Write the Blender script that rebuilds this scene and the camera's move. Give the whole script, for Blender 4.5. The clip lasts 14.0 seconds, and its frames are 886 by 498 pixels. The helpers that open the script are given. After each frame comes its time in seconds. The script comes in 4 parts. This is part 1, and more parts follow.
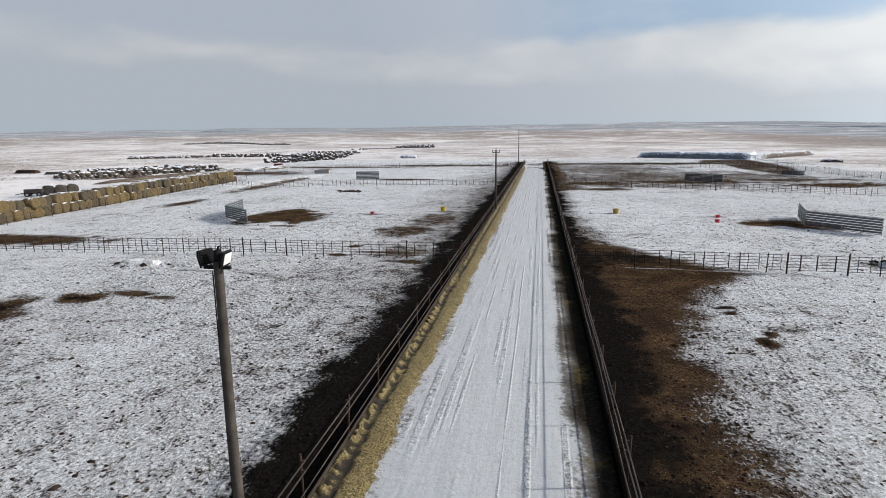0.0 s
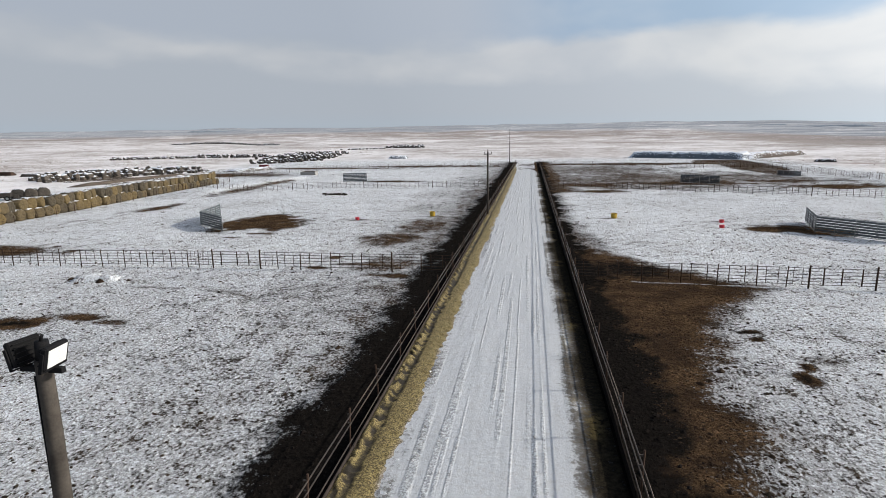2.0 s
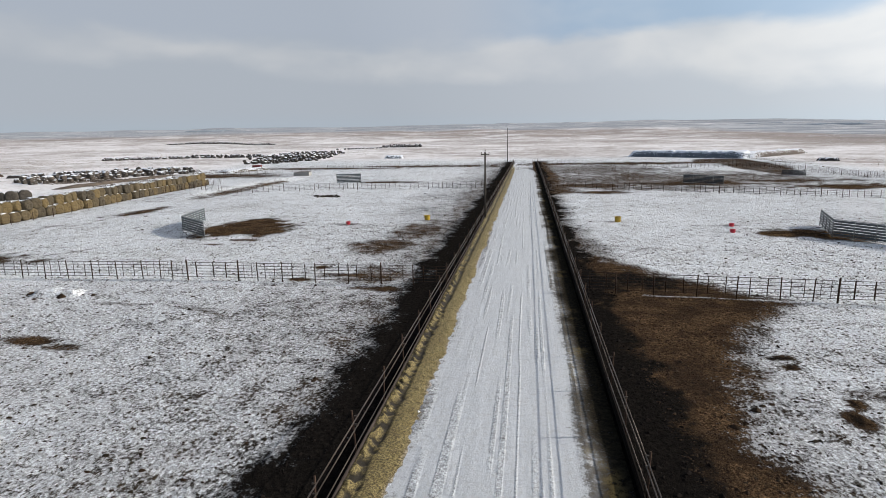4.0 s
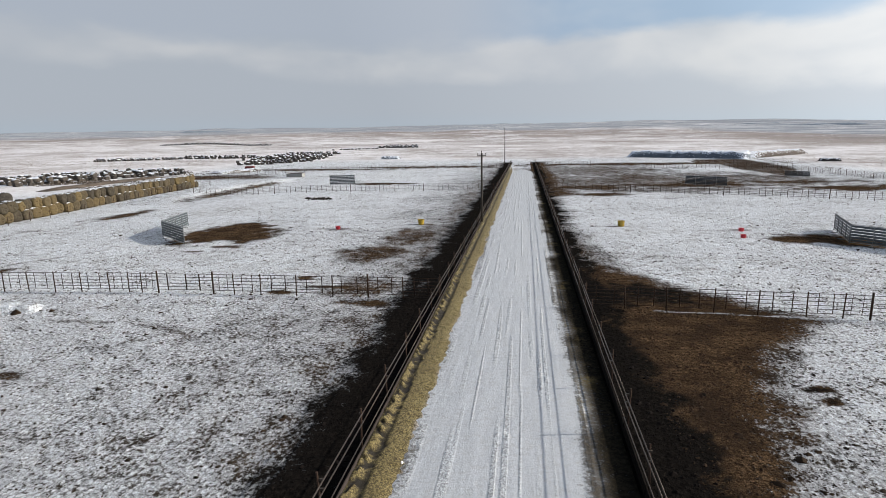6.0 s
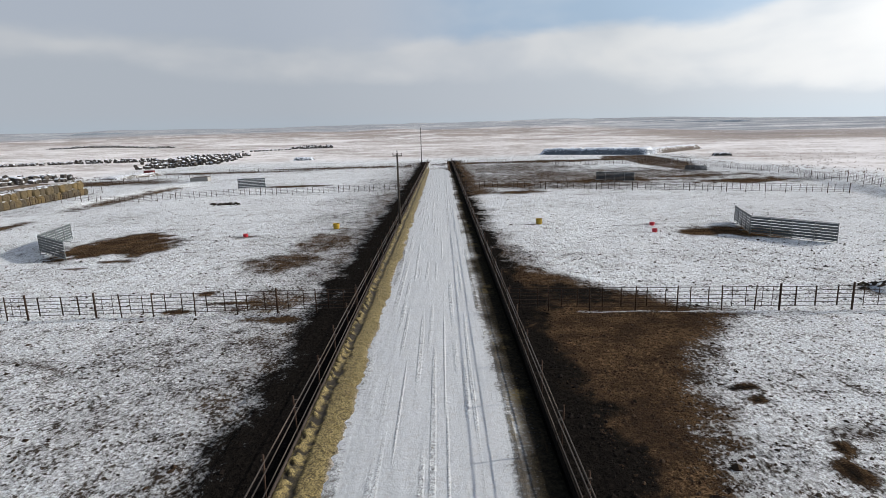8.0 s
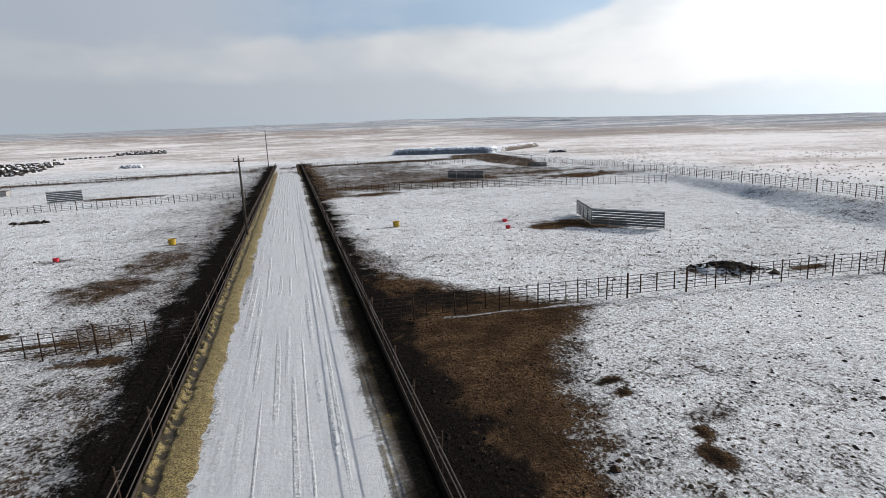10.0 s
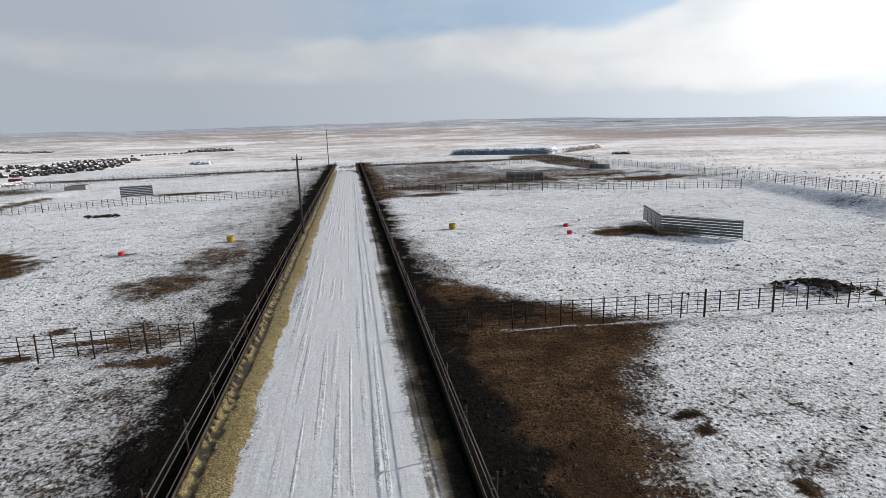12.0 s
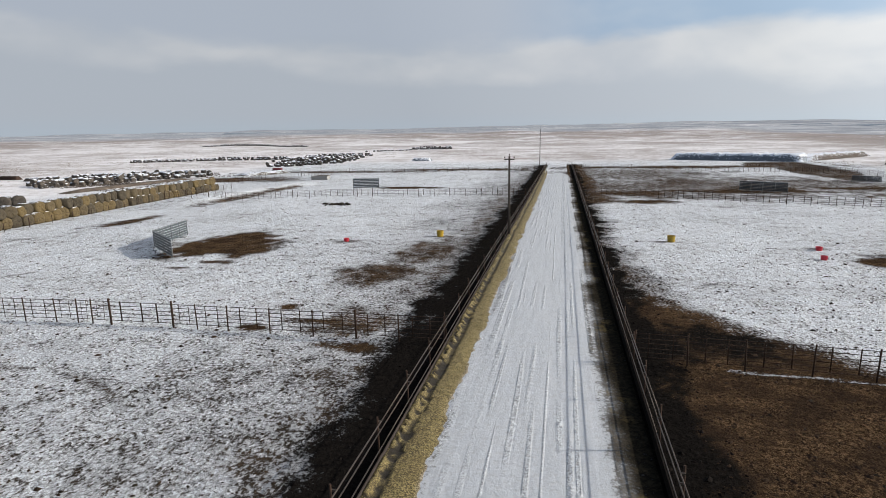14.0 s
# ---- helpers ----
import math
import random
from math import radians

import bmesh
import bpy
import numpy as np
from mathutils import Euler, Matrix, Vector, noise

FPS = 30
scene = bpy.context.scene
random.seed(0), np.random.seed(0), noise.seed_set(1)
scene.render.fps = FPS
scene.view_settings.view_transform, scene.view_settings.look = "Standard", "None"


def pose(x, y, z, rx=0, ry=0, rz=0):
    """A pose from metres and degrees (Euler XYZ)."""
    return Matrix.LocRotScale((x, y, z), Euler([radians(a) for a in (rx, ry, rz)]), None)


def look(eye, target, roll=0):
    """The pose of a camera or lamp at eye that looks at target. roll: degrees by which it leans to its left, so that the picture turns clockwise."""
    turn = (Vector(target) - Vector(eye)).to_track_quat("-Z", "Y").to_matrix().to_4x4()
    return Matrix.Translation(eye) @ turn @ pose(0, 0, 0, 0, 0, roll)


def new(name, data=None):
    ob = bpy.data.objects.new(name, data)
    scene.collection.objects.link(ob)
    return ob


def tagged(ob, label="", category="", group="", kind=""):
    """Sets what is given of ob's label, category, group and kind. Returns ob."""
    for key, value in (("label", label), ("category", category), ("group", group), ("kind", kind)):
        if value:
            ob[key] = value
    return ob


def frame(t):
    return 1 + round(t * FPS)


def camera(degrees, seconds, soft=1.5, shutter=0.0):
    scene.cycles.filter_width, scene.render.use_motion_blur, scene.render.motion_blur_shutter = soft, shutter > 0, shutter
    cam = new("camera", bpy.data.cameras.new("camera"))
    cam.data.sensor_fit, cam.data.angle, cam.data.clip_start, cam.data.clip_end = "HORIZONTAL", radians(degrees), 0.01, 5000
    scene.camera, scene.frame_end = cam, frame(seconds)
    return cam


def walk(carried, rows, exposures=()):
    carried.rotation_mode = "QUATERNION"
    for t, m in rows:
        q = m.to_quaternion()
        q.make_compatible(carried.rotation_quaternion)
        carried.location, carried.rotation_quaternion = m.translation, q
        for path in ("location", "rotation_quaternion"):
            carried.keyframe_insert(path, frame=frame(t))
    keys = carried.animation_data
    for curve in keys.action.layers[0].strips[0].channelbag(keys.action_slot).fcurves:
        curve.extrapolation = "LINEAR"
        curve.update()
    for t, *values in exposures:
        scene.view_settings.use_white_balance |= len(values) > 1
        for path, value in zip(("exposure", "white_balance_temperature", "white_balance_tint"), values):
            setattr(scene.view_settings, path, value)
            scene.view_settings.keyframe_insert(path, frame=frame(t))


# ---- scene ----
cam = camera(76.9, 14.0, soft=0.6)
PATH = [
    (0, (1.031, -0.415, 10.465), (0.693, 1.518, 10.077), -0.7),
    (0.5, (0.785, 0.73, 10.502), (0.451, 2.664, 10.115), -0.8),
    (1, (0.65, 1.835, 10.519), (0.33, 3.771, 10.13), -0.8),
    (1.5, (0.551, 2.908, 10.556), (0.24, 4.845, 10.168), -0.8),
    (2, (0.473, 3.908, 10.637), (0.168, 5.845, 10.248), -0.8),
    (2.5, (0.375, 4.855, 10.716), (0.073, 6.793, 10.325), -0.8),
    (3, (0.272, 5.795, 10.737), (-0.027, 7.734, 10.347), -0.8),
    (3.2, (0.261, 6.139, 10.739), (-0.04, 8.077, 10.347), -0.9),
    (5.5, (0.063, 10.428, 10.727), (-0.226, 12.368, 10.335), -1.0),
    (6, (0.026, 11.157, 10.725), (-0.262, 13.097, 10.334), -1.0),
    (6.5, (0.03, 11.769, 10.706), (-0.257, 13.709, 10.314), -1.1),
    (7, (0.11, 12.344, 10.682), (-0.139, 14.289, 10.289), -1.2),
    (7.5, (0.079, 12.882, 10.668), (-0.053, 14.838, 10.274), -1.3),
    (8, (0.035, 13.386, 10.704), (0.03, 15.346, 10.305), -1.6),
    (8.5, (0.05, 13.939, 10.726), (0.197, 15.892, 10.324), -1.8),
    (9, (0.036, 14.449, 10.741), (0.323, 16.386, 10.334), -2.1),
    (9.2, (0.062, 14.652, 10.749), (0.38, 16.584, 10.341), -2.2),
    (10.2, (0.25, 15.68, 10.735), (0.796, 17.559, 10.322), -2.5),
    (10.8, (0.41, 16.28, 10.7), (1.047, 18.130, 10.287), -2.6),
    (11.3, (0.516, 16.78, 10.686), (1.148, 18.63, 10.266), -2.5),
    (11.5, (0.578, 16.943, 10.694), (1.172, 18.807, 10.277), -2.4),
    (12, (0.574, 17.492, 10.711), (0.877, 19.427, 10.306), -2.0),
    (12.5, (0.592, 18.004, 10.707), (0.449, 19.96, 10.316), -1.4),
    (13, (0.671, 18.508, 10.655), (0.319, 20.439, 10.27), -1.1),
    (13.5, (0.575, 19.014, 10.642), (0.185, 20.938, 10.257), -1.0),
    (14, (0.322, 19.471, 10.678), (-0.089, 21.39, 10.294), -1.0),
]
walk(cam, [(t, look(e, g, r)) for t, e, g, r in PATH], [(0.0, 0.0), (14.0, 0.0)])

# ---- sky and sun ----
SUN_EL, SUN_AZ = radians(25), math.atan2(0.974, 0.225)   # azimuth from +y towards +x
sun_dir = Vector((math.sin(SUN_AZ) * math.cos(SUN_EL), math.cos(SUN_AZ) * math.cos(SUN_EL), math.sin(SUN_EL)))
world = bpy.data.worlds.new("sky")
scene.world = world
world.use_nodes = True
wt = world.node_tree


def node(tree, kind, at=None, **props):
    n = tree.nodes.new(kind)
    for k, v in props.items():
        setattr(n, k, v)
    for k, v in (at or {}).items():
        n.inputs[k].default_value = v
    return n


def ramp(tree, stops, interpolation="LINEAR"):
    r = tree.nodes.new("ShaderNodeValToRGB")
    r.color_ramp.interpolation = interpolation
    el = r.color_ramp.elements
    while len(el) < len(stops):
        el.new(0.5)
    for e, (p, c) in zip(el, stops):
        e.position = p
        e.color = c if len(c) == 4 else (*c, 1)
    return r


wt.nodes.clear()
sky = node(wt, "ShaderNodeTexSky", sky_type="NISHITA", sun_disc=False, sun_elevation=SUN_EL, sun_rotation=SUN_AZ,
           air_density=1.0, dust_density=1.5, ozone_density=1.2)
tc = node(wt, "ShaderNodeTexCoord")
sep = node(wt, "ShaderNodeSeparateXYZ")
wt.links.new(tc.outputs["Generated"], sep.inputs[0])

def wmath(op, a, b=0.0):
    n = node(wt, "ShaderNodeMath", operation=op)
    for k, v in enumerate((a, b)):
        if isinstance(v, (int, float)):
            n.inputs[k].default_value = v
        else:
            wt.links.new(v, n.inputs[k])
    return n.outputs[0]


def wstep(value, lo, hi):
    """0 below lo, 1 above hi, eased between."""
    n = node(wt, "ShaderNodeMapRange", interpolation_type="SMOOTHSTEP")
    for k, v in (("Value", value), ("From Min", lo), ("From Max", hi)):
        if isinstance(v, (int, float)):
            n.inputs[k].default_value = v
        else:
            wt.links.new(v, n.inputs[k])
    return n.outputs[0]


def wmix(fac, a, b, blend="MIX"):
    n = node(wt, "ShaderNodeMixRGB", blend_type=blend)
    for k, v in enumerate((fac, a, b)):
        if isinstance(v, (int, float)):
            n.inputs[k].default_value = v
        elif isinstance(v, tuple):
            n.inputs[k].default_value = (*v, 1)
        else:
            wt.links.new(v, n.inputs[k])
    return n.outputs[0]


def wnoise(scale, offset, detail, rough=0.5):
    m = node(wt, "ShaderNodeMapping", {"Location": offset, "Scale": scale})
    wt.links.new(tc.outputs["Generated"], m.inputs[0])
    n = node(wt, "ShaderNodeTexNoise", {"Scale": 1.0, "Detail": detail, "Roughness": rough, "Distortion": 0.2})
    wt.links.new(m.outputs[0], n.inputs["Vector"])
    return n.outputs["Fac"]


# bearing from +y towards +x and height over the horizon, in degrees
bearing = wmath("MULTIPLY", wmath("ARCTAN2", sep.outputs["X"], sep.outputs["Y"]), 57.2958)
height_deg = wmath("MULTIPLY", wmath("ARCSINE", sep.outputs["Z"]), 57.2958)
billow = wnoise((4.2, 4.2, 11.0), (1.7, 0.3, 0.9), 5.0, 0.5)
puff = wnoise((9.0, 9.0, 17.0), (4.1, 2.2, 0.4), 4.0, 0.5)
mottle = wnoise((3.4, 3.4, 8.0), (8.3, 5.1, 2.7), 4.0, 0.5)
warped = wmath("ADD", wmath("MULTIPLY", wmath("SUBTRACT", billow, 0.5), 5.0), height_deg)
warped = wmath("ADD", wmath("MULTIPLY", wmath("SUBTRACT", puff, 0.5), 1.8), warped)
# the bank of cloud sinks towards the sun
foot = wmath("SUBTRACT", 5.6, wmath("MULTIPLY", bearing, 0.045))
head = wmath("ADD", 9.5, wmath("MULTIPLY", wstep(bearing, 27.0, 42.0), 7.0))
in_bank = wstep(wmath("SUBTRACT", warped, foot), -0.9, 1.1)
over_bank = wstep(wmath("SUBTRACT", warped, head), -0.9, 0.9)
body = wmix(wstep(mottle, 0.36, 0.62), (6.1, 6.55, 7.1), (7.6, 7.8, 8.0))
rim = wstep(wmath("SUBTRACT", warped, foot), 4.6, 1.2)
body_west = wmix(rim, (5.0, 5.75, 6.65), body)
body = wmix(wstep(bearing, -22.0, 2.0), body_west, body)
haze = wmix(wstep(height_deg, 0.6, 3.0), (5.6, 6.35, 7.1), (5.75, 6.25, 6.85))
low_sky = wmix(in_bank, haze, body)
gap_sky = wmix(wstep(bearing, -9.0, 6.0), (5.6, 6.2, 7.05), wmix(wstep(mottle, 0.40, 0.66), (4.1, 5.4, 7.0), (5.2, 6.2, 7.4)))
low_sky = wmix(over_bank, low_sky, gap_sky)
# overhead: broken cloud over clear sky
broken = wmix(wstep(mottle, 0.46, 0.70), wmix(1.0, sky.outputs[0], (1.15, 1.15, 1.15), "MULTIPLY"), (5.6, 6.1, 6.7))
all_sky = wmix(wstep(height_deg, 13.0, 24.0), low_sky, broken)
# clouds glow more round the sun
dot = node(wt, "ShaderNodeVectorMath", {1: sun_dir}, operation="DOT_PRODUCT")
wt.links.new(tc.outputs["Generated"], dot.inputs[0])
glow = ramp(wt, [(0.0, (0.84, 0.85, 0.87)), (0.3, (0.97, 0.97, 0.98)), (0.5, (1.09, 1.09, 1.085)), (0.72, (1.45, 1.435, 1.41)), (0.9, (2.15, 2.1, 2.02)), (1.0, (3.2, 3.1, 2.9))])
wt.links.new(dot.outputs["Value"], glow.inputs[0])
lit = wmix(1.0, all_sky, glow.outputs[0], "MULTIPLY")
bg = node(wt, "ShaderNodeBackground", {"Strength": 0.086})
wt.links.new(lit, bg.inputs["Color"])
wo = node(wt, "ShaderNodeOutputWorld")
wt.links.new(bg.outputs[0], wo.inputs["Surface"])

sun = new("sun", bpy.data.lights.new("sun", "SUN"))
sun.data.energy, sun.data.angle, sun.data.color = 3.95, radians(0.7), (1.0, 0.94, 0.85)
sun.matrix_world = look(sun_dir * 50, (0, 0, 0))


# ---- materials ----
def material(name):
    m = bpy.data.materials.new(name)
    m.use_nodes = True
    t = m.node_tree
    return m, t, t.nodes["Principled BSDF"]


def noise_node(t, vec, scale, detail=4.0, rough=0.55, dist=0.0):
    n = node(t, "ShaderNodeTexNoise", {"Scale": scale, "Detail": detail, "Roughness": rough, "Distortion": dist})
    t.links.new(vec, n.inputs["Vector"])
    return n.outputs["Fac"]


def mixed(t, fac, a, b, blend="MIX"):
    n = node(t, "ShaderNodeMixRGB", blend_type=blend)
    for v, s in ((fac, n.inputs[0]), (a, n.inputs[1]), (b, n.inputs[2])):
        if isinstance(v, (int, float)):
            s.default_value = v
        elif isinstance(v, tuple):
            s.default_value = (*v[:3], 1)
        else:
            t.links.new(v, s)
    return n.outputs[0]


def calc(t, op, a, b=0.0, c=0.0, clamp=False):
    n = node(t, "ShaderNodeMath", operation=op, use_clamp=clamp)
    for i, v in enumerate((a, b, c)):
        if isinstance(v, (int, float)):
            n.inputs[i].default_value = v
        else:
            t.links.new(v, n.inputs[i])
    return n.outputs[0]


def ramped(t, fac, stops, interpolation="LINEAR"):
    r = ramp(t, stops, interpolation)
    t.links.new(fac, r.inputs[0])
    return r.outputs[0]


def grey(v):
    return (v, v, v)


def bumped(t, bsdf, height, strength, distance=0.05):
    b = node(t, "ShaderNodeBump", {"Strength": strength, "Distance": distance})
    t.links.new(height, b.inputs["Height"])
    t.links.new(b.outputs[0], bsdf.inputs["Normal"])


def attr(t, name):
    return node(t, "ShaderNodeAttribute", attribute_name=name).outputs["Fac"]


def plain(name, base, rough=0.8, metal=0.0, scale=4.0, vary=0.35, grain=40.0, bump=0.25, snow=0.0, tint=None):
    """A surface in two scales of variation; snow: how much snow lies on its upward faces."""
    m, t, b = material(name)
    pos = node(t, "ShaderNodeTexCoord").outputs["Object"]
    geo = node(t, "ShaderNodeNewGeometry")
    info = node(t, "ShaderNodeObjectInfo")
    big = noise_node(t, pos, scale, 5, 0.6)
    fine = noise_node(t, pos, grain, 3, 0.6)
    dark = tuple(c * (1 - vary) for c in base)
    lite = tuple(min(1, c * (1 + vary)) for c in (tint or base))
    col = ramped(t, big, [(0.3, dark), (0.7, lite)])
    col = mixed(t, 0.5, col, ramped(t, fine, [(0.3, tuple(c * 0.7 for c in base)), (0.7, tuple(min(1, c * 1.3) for c in base))]))
    rnd = calc(t, "MULTIPLY_ADD", info.outputs["Random"], 0.3, 0.85)
    hsv = node(t, "ShaderNodeHueSaturation")
    t.links.new(col, hsv.inputs["Color"])
    t.links.new(rnd, hsv.inputs["Value"])
    col = hsv.outputs[0]
    b.inputs["Roughness"].default_value = rough
    b.inputs["Metallic"].default_value = metal
    b.inputs["Specular IOR Level"].default_value = 0.5 if rough < 0.6 else 0.05
    if snow:
        s = node(t, "ShaderNodeSeparateXYZ")
        t.links.new(geo.outputs["Normal"], s.inputs[0])
        patch = noise_node(t, geo.outputs["Position"], 1.7, 4, 0.6)
        up = calc(t, "ADD", s.outputs["Z"], calc(t, "MULTIPLY", calc(t, "SUBTRACT", patch, 0.5), 1.6))
        f = ramped(t, up, [(0.98 - 0.6 * snow, grey(0)), (1.1 - 0.6 * snow, grey(1))])
        col = mixed(t, f, col, (0.78, 0.81, 0.86))
    t.links.new(col, b.inputs["Base Color"])
    bumped(t, b, fine, bump, 0.02)
    return m


def ground_material():
    """Trampled snow over soil; the attributes dirt, muck and wild say where soil, wet muck and open range lie."""
    m, t, b = material("snowy_ground")
    p = node(t, "ShaderNodeNewGeometry").outputs["Position"]
    dirt, muck, wild = attr(t, "dirt"), attr(t, "muck"), attr(t, "wild")
    # hoof marks and drag lines run along the pens
    along = node(t, "ShaderNodeMapping", {"Scale": (1.0, 0.78, 1.0)})
    t.links.new(p, along.inputs[0])
    q = along.outputs[0]
    n_big = noise_node(t, p, 0.09, 4, 0.6)
    n_mid = noise_node(t, q, 0.9, 5, 0.65)
    n_fine = noise_node(t, q, 5.4, 7, 0.80, 0.3)
    n_grit = noise_node(t, q, 8.0, 6, 0.75)
    # bare soil shows where the fine relief stands out of the snow
    e = calc(t, "MULTIPLY_ADD", calc(t, "SUBTRACT", n_mid, 0.235), 0.32, calc(t, "MULTIPLY", n_fine, 0.75))
    e = calc(t, "MULTIPLY_ADD", n_grit, 0.30, e)
    e = calc(t, "MULTIPLY_ADD", n_big, 0.16, e)
    e = calc(t, "MULTIPLY_ADD", dirt, 0.28, e)
    bare = ramped(t, e, [(0.715, grey(0)), (0.785, grey(1))])
    soil = ramped(t, n_fine, [(0.38, (0.007, 0.005, 0.0035)), (0.5, (0.042, 0.026, 0.0155)), (0.60, (0.125, 0.076, 0.042)), (0.72, (0.28, 0.185, 0.10))])
    straw = noise_node(t, p, 17.0, 4, 0.75)
    soil = mixed(t, ramped(t, straw, [(0.52, grey(0)), (0.60, grey(0.7))]), soil, (0.23, 0.155, 0.085))
    soil = mixed(t, ramped(t, noise_node(t, p, 0.45, 5, 0.65), [(0.42, grey(0.75)), (0.57, grey(0))]), soil, (0.026, 0.0175, 0.0125))
    soil = mixed(t, ramped(t, dirt, [(0.12, grey(0.75)), (0.5, grey(0))]), soil, (0.045, 0.041, 0.036))
    snow = ramped(t, n_mid, [(0.3, (0.82, 0.86, 0.90)), (0.7, (0.935, 0.965, 0.985))])
    n_speck = calc(t, "SUBTRACT", noise_node(t, q, 6.5, 5, 0.75, 0.2), calc(t, "MULTIPLY", dirt, 0.6))
    snow = mixed(t, ramped(t, n_speck, [(0.42, grey(0.68)), (0.49, grey(0))]), snow, (0.26, 0.258, 0.258))
    snow = mixed(t, ramped(t, noise_node(t, q, 1.9, 5, 0.7), [(0.40, grey(0.22)), (0.56, grey(0))]), snow, (0.44, 0.45, 0.47))
    snow = mixed(t, ramped(t, noise_node(t, p, 0.32, 7, 0.72), [(0.40, grey(0.30)), (0.56, grey(0))]), snow, (0.50, 0.51, 0.53))
    snow = mixed(t, ramped(t, noise_node(t, q, 13.0, 4, 0.75), [(0.41, grey(0.45)), (0.46, grey(0))]), snow, (0.30, 0.30, 0.31))
    snow = mixed(t, ramped(t, n_grit, [(0.40, grey(0.18)), (0.49, grey(0))]), snow, (0.45, 0.445, 0.44))
    col = mixed(t, bare, snow, soil)
    # wet muck along the feeding lines
    me = calc(t, "ADD", muck, calc(t, "MULTIPLY", calc(t, "SUBTRACT", n_mid, 0.5), 1.0))
    me = calc(t, "ADD", me, calc(t, "MULTIPLY", calc(t, "SUBTRACT", n_fine, 0.5), 1.7))
    me = calc(t, "ADD", me, calc(t, "MULTIPLY", calc(t, "SUBTRACT", noise_node(t, p, 0.38, 4, 0.6), 0.5), 0.4))
    mf = ramped(t, me, [(0.26, grey(0)), (0.70, grey(1))])
    wet = ramped(t, n_fine, [(0.38, (0.004, 0.0038, 0.0036)), (0.64, (0.018, 0.0155, 0.0135))])
    col = mixed(t, mf, col, wet)
    # open range: dry grass showing through thin snow, from broad drifts down to single tufts
    w1 = noise_node(t, p, 0.0045, 10, 0.70, 0.4)
    w2 = calc(t, "MULTIPLY_ADD", calc(t, "SUBTRACT", noise_node(t, p, 0.045, 5, 0.7), 0.5), 0.7, noise_node(t, p, 0.35, 7, 0.8))
    w3 = noise_node(t, p, 0.0011, 6, 0.62, 0.5)
    w = calc(t, "MULTIPLY_ADD", calc(t, "SUBTRACT", w2, 0.5), 0.9, w1)
    w = calc(t, "MULTIPLY_ADD", calc(t, "SUBTRACT", w3, 0.5), 0.7, w)
    w = calc(t, "MULTIPLY_ADD", calc(t, "SUBTRACT", wild, 0.25), 0.26, w)
    gf = ramped(t, w, [(0.38, grey(0.05)), (0.50, grey(0.44)), (0.62, grey(0.9))])
    grass = ramped(t, w2, [(0.32, (0.15, 0.125, 0.112)), (0.55, (0.30, 0.258, 0.235)), (0.75, (0.44, 0.39, 0.36))])
    # the farthest land: scrub with pale snowfields, distance haze put into its bluish colour
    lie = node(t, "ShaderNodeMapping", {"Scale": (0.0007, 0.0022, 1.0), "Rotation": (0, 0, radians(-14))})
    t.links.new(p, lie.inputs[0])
    hazed_land = ramped(t, noise_node(t, lie.outputs[0], 1.0, 6, 0.6), [(0.40, (0.19, 0.215, 0.25)), (0.52, (0.27, 0.30, 0.335)), (0.60, (0.50, 0.53, 0.565))])
    grass = mixed(t, ramped(t, wild, [(0.74, grey(0)), (0.92, grey(0.9))]), grass, hazed_land)
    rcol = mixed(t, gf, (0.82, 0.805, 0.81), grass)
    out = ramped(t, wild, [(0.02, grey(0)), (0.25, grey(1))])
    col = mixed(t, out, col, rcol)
    t.links.new(col, b.inputs["Base Color"])
    rough = mixed(t, mf, (0.75, 0.75, 0.75), (0.5, 0.5, 0.5))
    t.links.new(rough, b.inputs["Roughness"])
    b.inputs["Specular IOR Level"].default_value = 0.0
    h = calc(t, "ADD", calc(t, "MULTIPLY", n_fine, 1.0), calc(t, "MULTIPLY", n_grit, 0.5))
    h = calc(t, "MULTIPLY_ADD", noise_node(t, p, 1.6, 4, 0.65), 2.2, h)
    near = calc(t, "SUBTRACT", 1.0, out)
    bumped(t, b, calc(t, "MULTIPLY", h, near), 0.9, 0.13)
    return m


